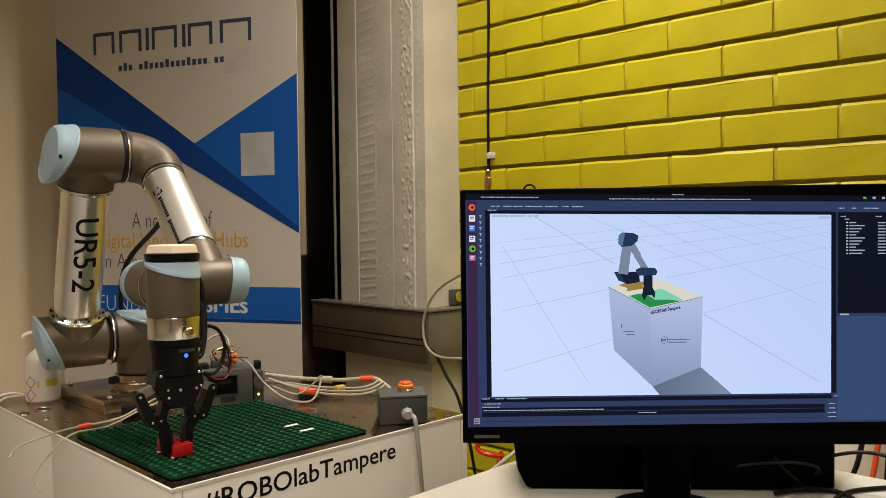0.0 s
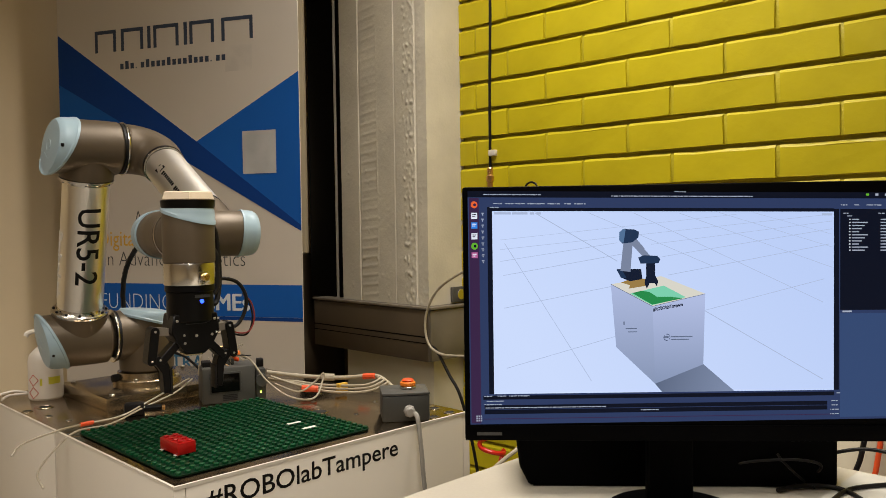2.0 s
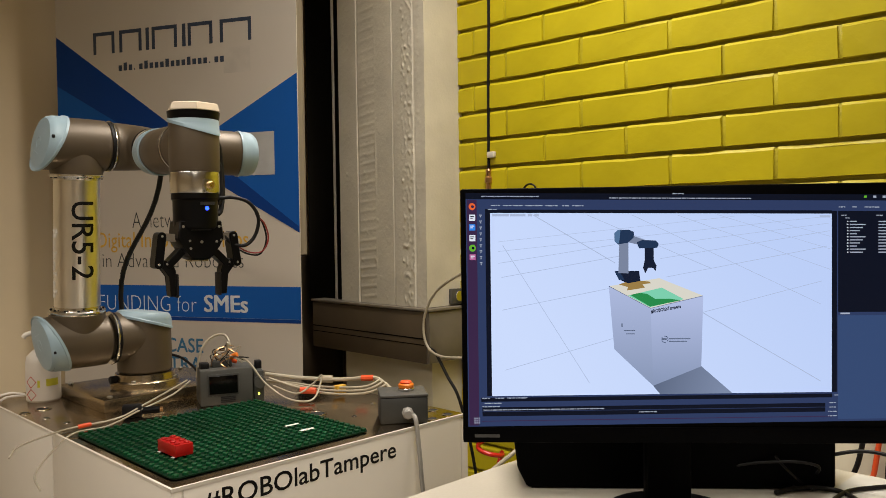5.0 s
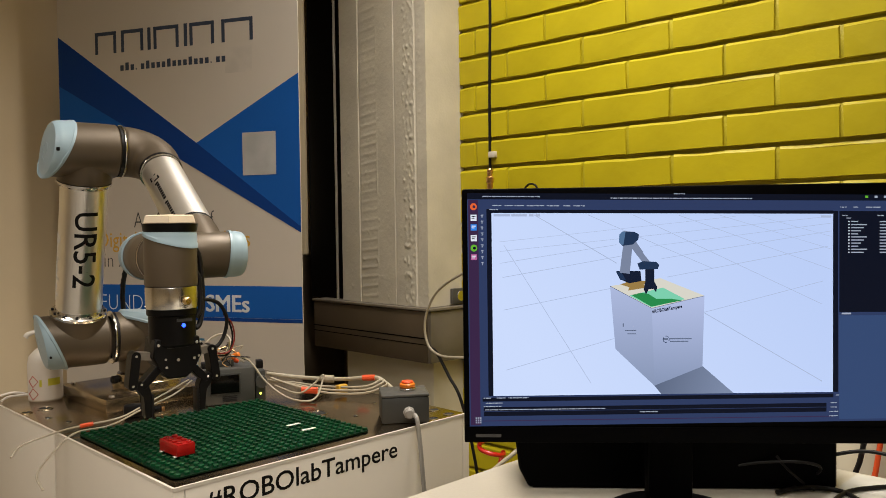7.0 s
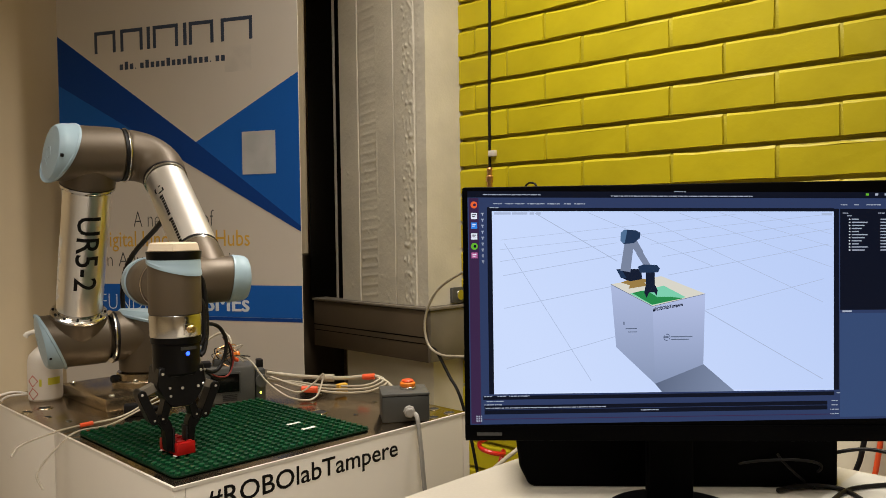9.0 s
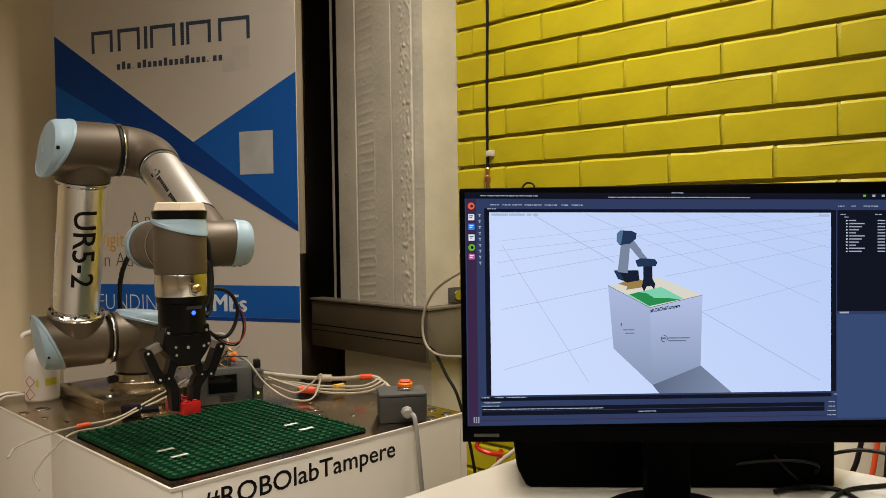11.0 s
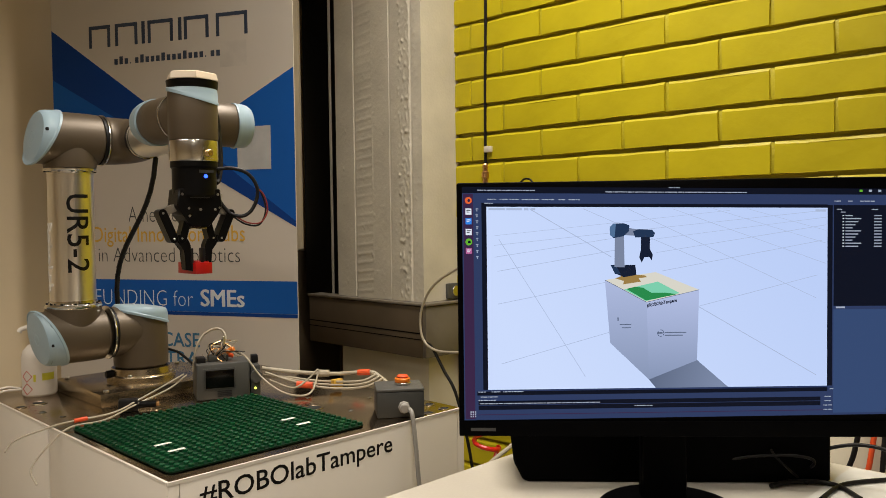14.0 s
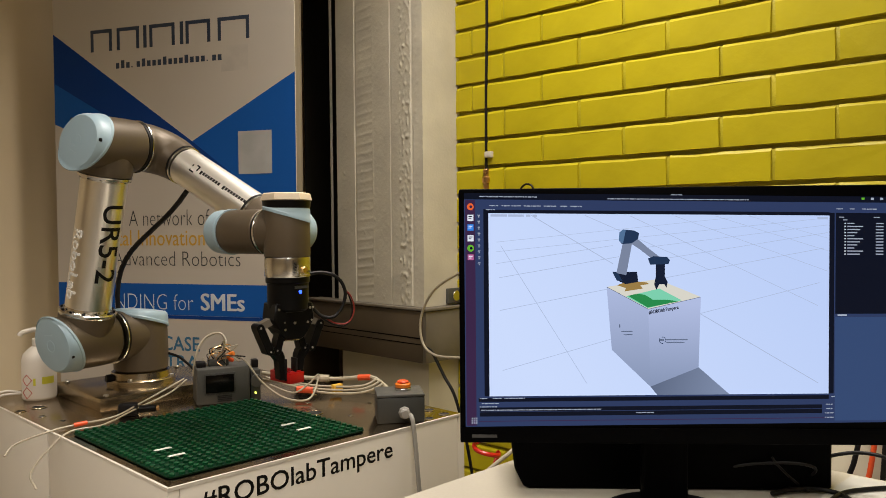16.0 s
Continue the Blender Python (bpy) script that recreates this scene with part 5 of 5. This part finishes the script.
part("panel_edge", span(1.945, 1.954, 0.10, 0.95, 0.0, H - 0.49, 0.002), CREAM, cab)
loose_hose("orange_cable", [(1.93, 0.54, H - 0.45), (1.92, 0.553, H - 0.56), (1.92, 0.568, H - 0.66), (1.936, 0.57, 0.02)], 0.006, ORANGE_RED, "orange-red cable hanging behind the desk", cat="cable")
loose_hose("dark_cable", [(1.93, 0.57, H - 0.45), (1.92, 0.585, H - 0.54), (1.92, 0.614, H - 0.68), (1.937, 0.62, 0.02)], 0.006, RUBBER, "dark cable hanging behind the desk", cat="cable")
loose_hose("dark_cable", [(1.93, 0.522, H - 0.45), (1.92, 0.527, H - 0.58), (1.92, 0.534, H - 0.68), (1.934, 0.535, 0.02)], 0.006, RUBBER, "dark cable hanging behind the desk", cat="cable")

# ---- studs of the plate ----
stud_mesh = bpy.data.meshes.new("stud")
bm = lathe([(0.0049, 0.0045), (0.0049, 0.0080), (0.0043, 0.0086), (0, 0.0086)], None, 10)
bmesh.ops.recalc_face_normals(bm, faces=bm.faces)
bm.to_mesh(stud_mesh)
bm.free()
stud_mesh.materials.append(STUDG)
for p in stud_mesh.polygons:
    p.use_smooth = True
stud_mesh.set_sharp_from_angle(angle=radians(40))
far = bmesh.new()
for j in range(24):
    for i in range(24):
        x, y = 0.008 + PITCH * i, 0.008 + PITCH * j
        if j < 12:
            ob = new("stud", stud_mesh)
            ob.parent = plate
            ob.location = (x, y, 0)
        else:
            lathe([(0.0049, 0.0045), (0.0049, 0.0080), (0.0043, 0.0086), (0, 0.0086)], Matrix.Translation((x, y, 0)), 10, far)
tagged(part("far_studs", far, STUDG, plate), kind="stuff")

# ---- bricks of the yellow wall ----
COURSE, LONG, JOINT = 0.0942, 0.2885, 0.007


def brick_bmesh(w, seed):
    rnd = random.Random(seed)
    bm = bmesh.new()
    h = COURSE - 0.0105
    n = max(2, round(w / 0.07))
    edge = [(-w / 2 + w * k / n, 0.0) for k in range(n + 1)] + [(w / 2 - w * k / n, h) for k in range(n + 1)]
    wave = [(rnd.uniform(-0.0016, 0.0016), rnd.uniform(-0.0019, 0.0016)) for p in edge]
    ring = []
    for inset, out, slope in ((0.0, 0.0, 0.0), (0.0006, 0.0125, 0.0008), (0.0022, 0.0185, 0.0085)):
        r = []
        for (y, z), (wy, wz) in zip(edge, wave):
            sy = 1 if y < -w / 2 + 1e-6 else (-1 if y > w / 2 - 1e-6 else 0)
            dz = inset * 0.6 if z < h / 2 else -slope
            j = 0.0007 if inset else 0.0
            k = 1.0 if inset else 0.0
            r.append(bm.verts.new((-out + rnd.uniform(-j, j), y + inset * sy + wy * k + rnd.uniform(-j, j), z + dz + wz * k + rnd.uniform(-j, j))))
        ring.append(r)
    m = len(edge)
    for a, b in zip(ring, ring[1:]):
        for k in range(m):
            bm.faces.new((a[k], a[(k + 1) % m], b[(k + 1) % m], b[k]))
    bm.faces.new(ring[-1])
    bmesh.ops.recalc_face_normals(bm, faces=bm.faces)
    return bm


brick_meshes = []
for k in range(8):
    bm = brick_bmesh(LONG - JOINT, 100 + k)
    me = bpy.data.meshes.new("brick")
    bm.to_mesh(me)
    bm.free()
    me.materials.append(YELLOW)
    brick_meshes.append(me)
rest = bmesh.new()
rnd = random.Random(5)
for c in range(-13, 16):
    z = H + 0.196 + COURSE * c + 0.0058
    if 0.02 < z < 2.66:
        part("mortar_strip", span(WALL - 0.0068, WALL + 0.0062, -3.5, CORNER - 0.001, z + 0.001, z + COURSE - 0.0128, 0.0008), MORTAR, wall_east)
    first = 1.53 + LONG / 2 if c % 2 == 0 else 1.682 + LONG / 2
    for n in range(-16, 3):
        y = first + LONG * n
        a, b = y - (LONG - JOINT) / 2, y + (LONG - JOINT) / 2
        if a > CORNER - 0.01 or z < 0.02 or z > 2.66:
            continue
        if -0.15 < y < 1.75 and 0.35 < z < 2.0:
            ob = new("brick", brick_meshes[rnd.randrange(8)])
            ob.parent = wall_east
            ob.location = (WALL + 0.0065 + rnd.uniform(-0.0012, 0.0012), y, z)
            ob.rotation_euler = (0, 0, rnd.uniform(-0.004, 0.004))
        else:
            bb = min(b, CORNER + 0.002)
            one = brick_bmesh(bb - a, c * 50 + n)
            one.transform(Matrix.Translation((WALL + 0.0065, (a + bb) / 2, z)))
            me = bpy.data.meshes.new("tmp")
            one.to_mesh(me)
            one.free()
            rest.from_mesh(me)
            bpy.data.meshes.remove(me)
tagged(part("bricks", rest, YELLOW, wall_east, smooth=False), kind="stuff")
wall_east.matrix_basis = pose(WALL, CORNER, 0, 0, 0, 2.2) @ pose(-WALL, -CORNER, 0)


# ---- what moves ----
ARM = [  # seconds, heading of the arm, upper arm and forearm over the horizon, in degrees
    (0.0, -98.7, 67.5, -39.1), (1.38, -98.7, 67.6, -39.1), (1.5, -98.5, 68.2, -38.1), (2.0, -96.4, 73.9, -27.3), (2.5, -92.8, 84.4, -9.2), (3.0, -91.0, 89.4, 0.1),
    (4.5, -91.0, 89.5, 0.3), (6.2, -99.1, 74.0, -30.0), (6.5, -99.1, 73.9, -30.1), (7.0, -99.1, 72.1, -32.6), (7.5, -98.8, 67.4, -38.9), (10.5, -98.8, 67.6, -38.9),
    (11.0, -97.3, 72.6, -29.5), (11.5, -95.0, 81.8, -15.2), (12.0, -92.0, 87.8, -3.0), (12.5, -91.0, 89.7, 0.4), (14.3, -91.0, 89.4, 0.5), (14.5, -90.6, 89.4, -0.1),
    (15.0, -86.6, 85.2, -7.9), (15.5, -79.2, 79.4, -21.5), (16.0, -75.5, 76.9, -27.7)]
GRASP = [(0.0, 30.0), (0.1, 30.0), (0.35, 0.0), (8.25, 0.0), (8.65, 30.0), (16.0, 30.0)]


def eased(rows, t):
    """A smooth value between rows, which never overshoots."""
    n = len(rows[0]) - 1
    for i in range(len(rows) - 1):
        if t <= rows[i + 1][0]:
            break
    out = []
    for c in range(1, n + 1):
        def slope(j):
            if j <= 0 or j >= len(rows) - 1:
                return 0.0
            a = (rows[j][c] - rows[j - 1][c]) / (rows[j][0] - rows[j - 1][0])
            b = (rows[j + 1][c] - rows[j][c]) / (rows[j + 1][0] - rows[j][0])
            return 0.0 if a * b <= 0 else 2 * a * b / (a + b)
        h = rows[i + 1][0] - rows[i][0]
        s = (t - rows[i][0]) / h
        p, q = rows[i][c], rows[i + 1][c]
        out.append(p * (1 + 2 * s) * (1 - s) ** 2 + slope(i) * h * s * (1 - s) ** 2 + q * s * s * (3 - 2 * s) + slope(i + 1) * h * s * s * (s - 1))
    return out


def arm_at(t):
    """The poses of the arm's links in the robot's space."""
    q, a, b = eased(ARM, t)
    r = radians(q)
    e, u, up = Vector((math.cos(r), math.sin(r), 0)), Vector((math.sin(r), -math.cos(r), 0)), Vector((0, 0, 1))
    o = Vector((0, 0, 0.0892))
    s = o + 0.146 * u
    el = s + 0.425 * (math.cos(radians(a)) * e + math.sin(radians(a)) * up)
    f = el - 0.12985 * u
    w1 = f + 0.39225 * (math.cos(radians(b)) * e + math.sin(radians(b)) * up)
    w2 = w1 + 0.093 * u
    w3 = w2 + 0.09465 * e
    return {"shoulder": pose(*o, 0, 0, q), "upper": pose(*s, 0, 0, q) @ pose(0, 0, 0, 0, -a), "fore": pose(*f, 0, 0, q) @ pose(0, 0, 0, 0, -b),
            "wrist2": pose(*w2, 0, 0, q), "wrist3": pose(*w3, 0, 0, q), "tool": pose(*w3, 0, 0, TOOL_YAW)}


def motions():
    times = [round(0.1 * k, 2) for k in range(161)]
    poses = [(t, arm_at(t)) for t in times]
    for key, ob in (("shoulder", shoulder), ("upper", upper), ("fore", fore), ("wrist2", wrist2), ("wrist3", wrist3), ("tool", flange), ("tool", grip)):
        walk(ob, [(t, p[key]) for t, p in poses])
    # the linkage of the two fingers
    for s, outer, inner, tip in fingers:
        ro, ri, rt = [], [], []
        for t in times:
            g = eased(GRASP, t)[0]
            turn = pose(0, 0, 0, 0, s * g)
            reach = turn @ Vector((s * 0.0376, 0, -0.043))
            ro.append((t, Matrix.Translation((s * 0.0306, 0, GZ - 0.0549)) @ turn))
            ri.append((t, Matrix.Translation((s * 0.0127, 0, GZ - 0.0614)) @ turn))
            rt.append((t, Matrix.Translation(Vector((s * 0.0306, 0, GZ - 0.0549)) + reach)))
        for ob in outer:
            walk(ob, ro)
        walk(inner, ri)
        for ob in tip:
            walk(ob, rt)
    # the leads beside the gripper swing back as the tool comes down
    top, bottom = arm_at(3.5)["tool"].translation.z, arm_at(0.0)["tool"].translation.z
    rows = []
    for t, p in poses:
        low = min(max((top - p["tool"].translation.z) / (top - bottom), 0), 1)
        side = min(max((-76 - eased(ARM, t)[0]) / 20, 0), 1)
        rows.append((t, pose(0, 0, 0.008 + 0.022 * low, 0, 0, 36 * low * side)))
    for ob in (lead, lead_red, lead_black):
        walk(ob, rows)
    # the brick lies on the plate until the fingers close, then hangs in them
    held = arm_at(8.65)["tool"].translation
    rows = []
    for t, p in poses:
        d = p["tool"].translation - held if t > 8.65 else Vector((0, 0, 0))
        rows.append((t, pose(0.6085, 1.2375, TOP + 0.0056) if t <= 8.65 else pose(0.6085 + d.x, 1.2375 + d.y, TOP + 0.0056 + d.z)))
    walk(brick, rows)
    # the loose cable follows the forearm
    tracks = [[] for k in cable_pieces]
    foot = Vector((0.770, 1.817, H - 0.19)) - BASE
    for t, p in poses:
        a = p["fore"] @ Vector((0.105, 0.012, -0.046))
        a1 = p["fore"] @ Vector((0.055, 0.02, -0.20))
        b1 = foot + Vector((-0.01, 0.01, 0.16))
        low = foot + Vector((0.004, 0.0, -0.06))
        n = len(cable_pieces)
        for k in range(n):
            def point(s):
                if s > 0.86:
                    return foot.lerp(low, (s - 0.86) / 0.14)
                s /= 0.86
                return a * (1 - s) ** 3 + a1 * 3 * s * (1 - s) ** 2 + b1 * 3 * s * s * (1 - s) + foot * s ** 3
            p0, p1 = point(k / n), point((k + 1) / n)
            turn = (p1 - p0).normalized().to_track_quat("Z", "X").to_matrix().to_4x4()
            tracks[k].append((t, Matrix.Translation((p0 + p1) / 2) @ turn))
    for ob, rows in zip(cable_pieces, tracks):
        walk(ob, rows)
    # the simulated robot on the screen repeats the pose of the real one
    low, high, side = arm_at(0.0), arm_at(3.5), arm_at(16.0)
    rows = {k: [] for k in ("upper", "elbow", "lid", "fore", "fore2", "wrist", "grip")}
    for t, p in poses:
        z = p["tool"].translation.z
        q = eased(ARM, t)[0]
        g = min(max((q + 90.9) / (90.9 - 75.5), 0), 1)
        f = min(max((z - low["tool"].translation.z) / (high["tool"].translation.z - low["tool"].translation.z), 0), 1)

        def mix(down, raised, aside):
            first = [x + (y - x) * f for x, y in zip(down, raised)]
            if g > 0:
                first = [x + (y - x) * g for x, y in zip(raised, aside)]
            return first
        elbow = mix((1110, 426), (1101, 422), (1114, 421))
        wrist = mix((1146, 484), (1148, 428), (1171, 464))
        pivot = (1104, 488)
        lean = math.degrees(math.atan2(elbow[0] - pivot[0], pivot[1] - elbow[1]))
        ue, ve = sp(*elbow)
        uw, vw = sp(*wrist)
        drop = math.degrees(math.atan2(vw - ve, uw - ue))
        place = lambda c, layer, turn=0: pose(sp(*c)[0], sp(*c)[1], 0.00018 * layer - 0.0009, 0, 0, turn)
        rows["upper"].append((t, place(pivot, 11, -lean - 3.5)))
        rows["elbow"].append((t, place(elbow, 13, -lean * 0.6)))
        rows["lid"].append((t, place(elbow, 13.2, -lean * 0.6)))
        rows["fore"].append((t, place((elbow[0] + 3, elbow[1]), 12, drop + 1)))
        rows["fore2"].append((t, place(wrist, 12.2, drop)))
        rows["wrist"].append((t, place(wrist, 14)))
        rows["grip"].append((t, place(wrist, 13.5)))
    for key, ob in (("upper", sim_upper), ("elbow", sim_elbow), ("lid", sim_lid), ("fore", sim_fore), ("fore2", sim_fore2), ("wrist", sim_wrist), ("grip", sim_grip)):
        walk(ob, rows[key])


motions()
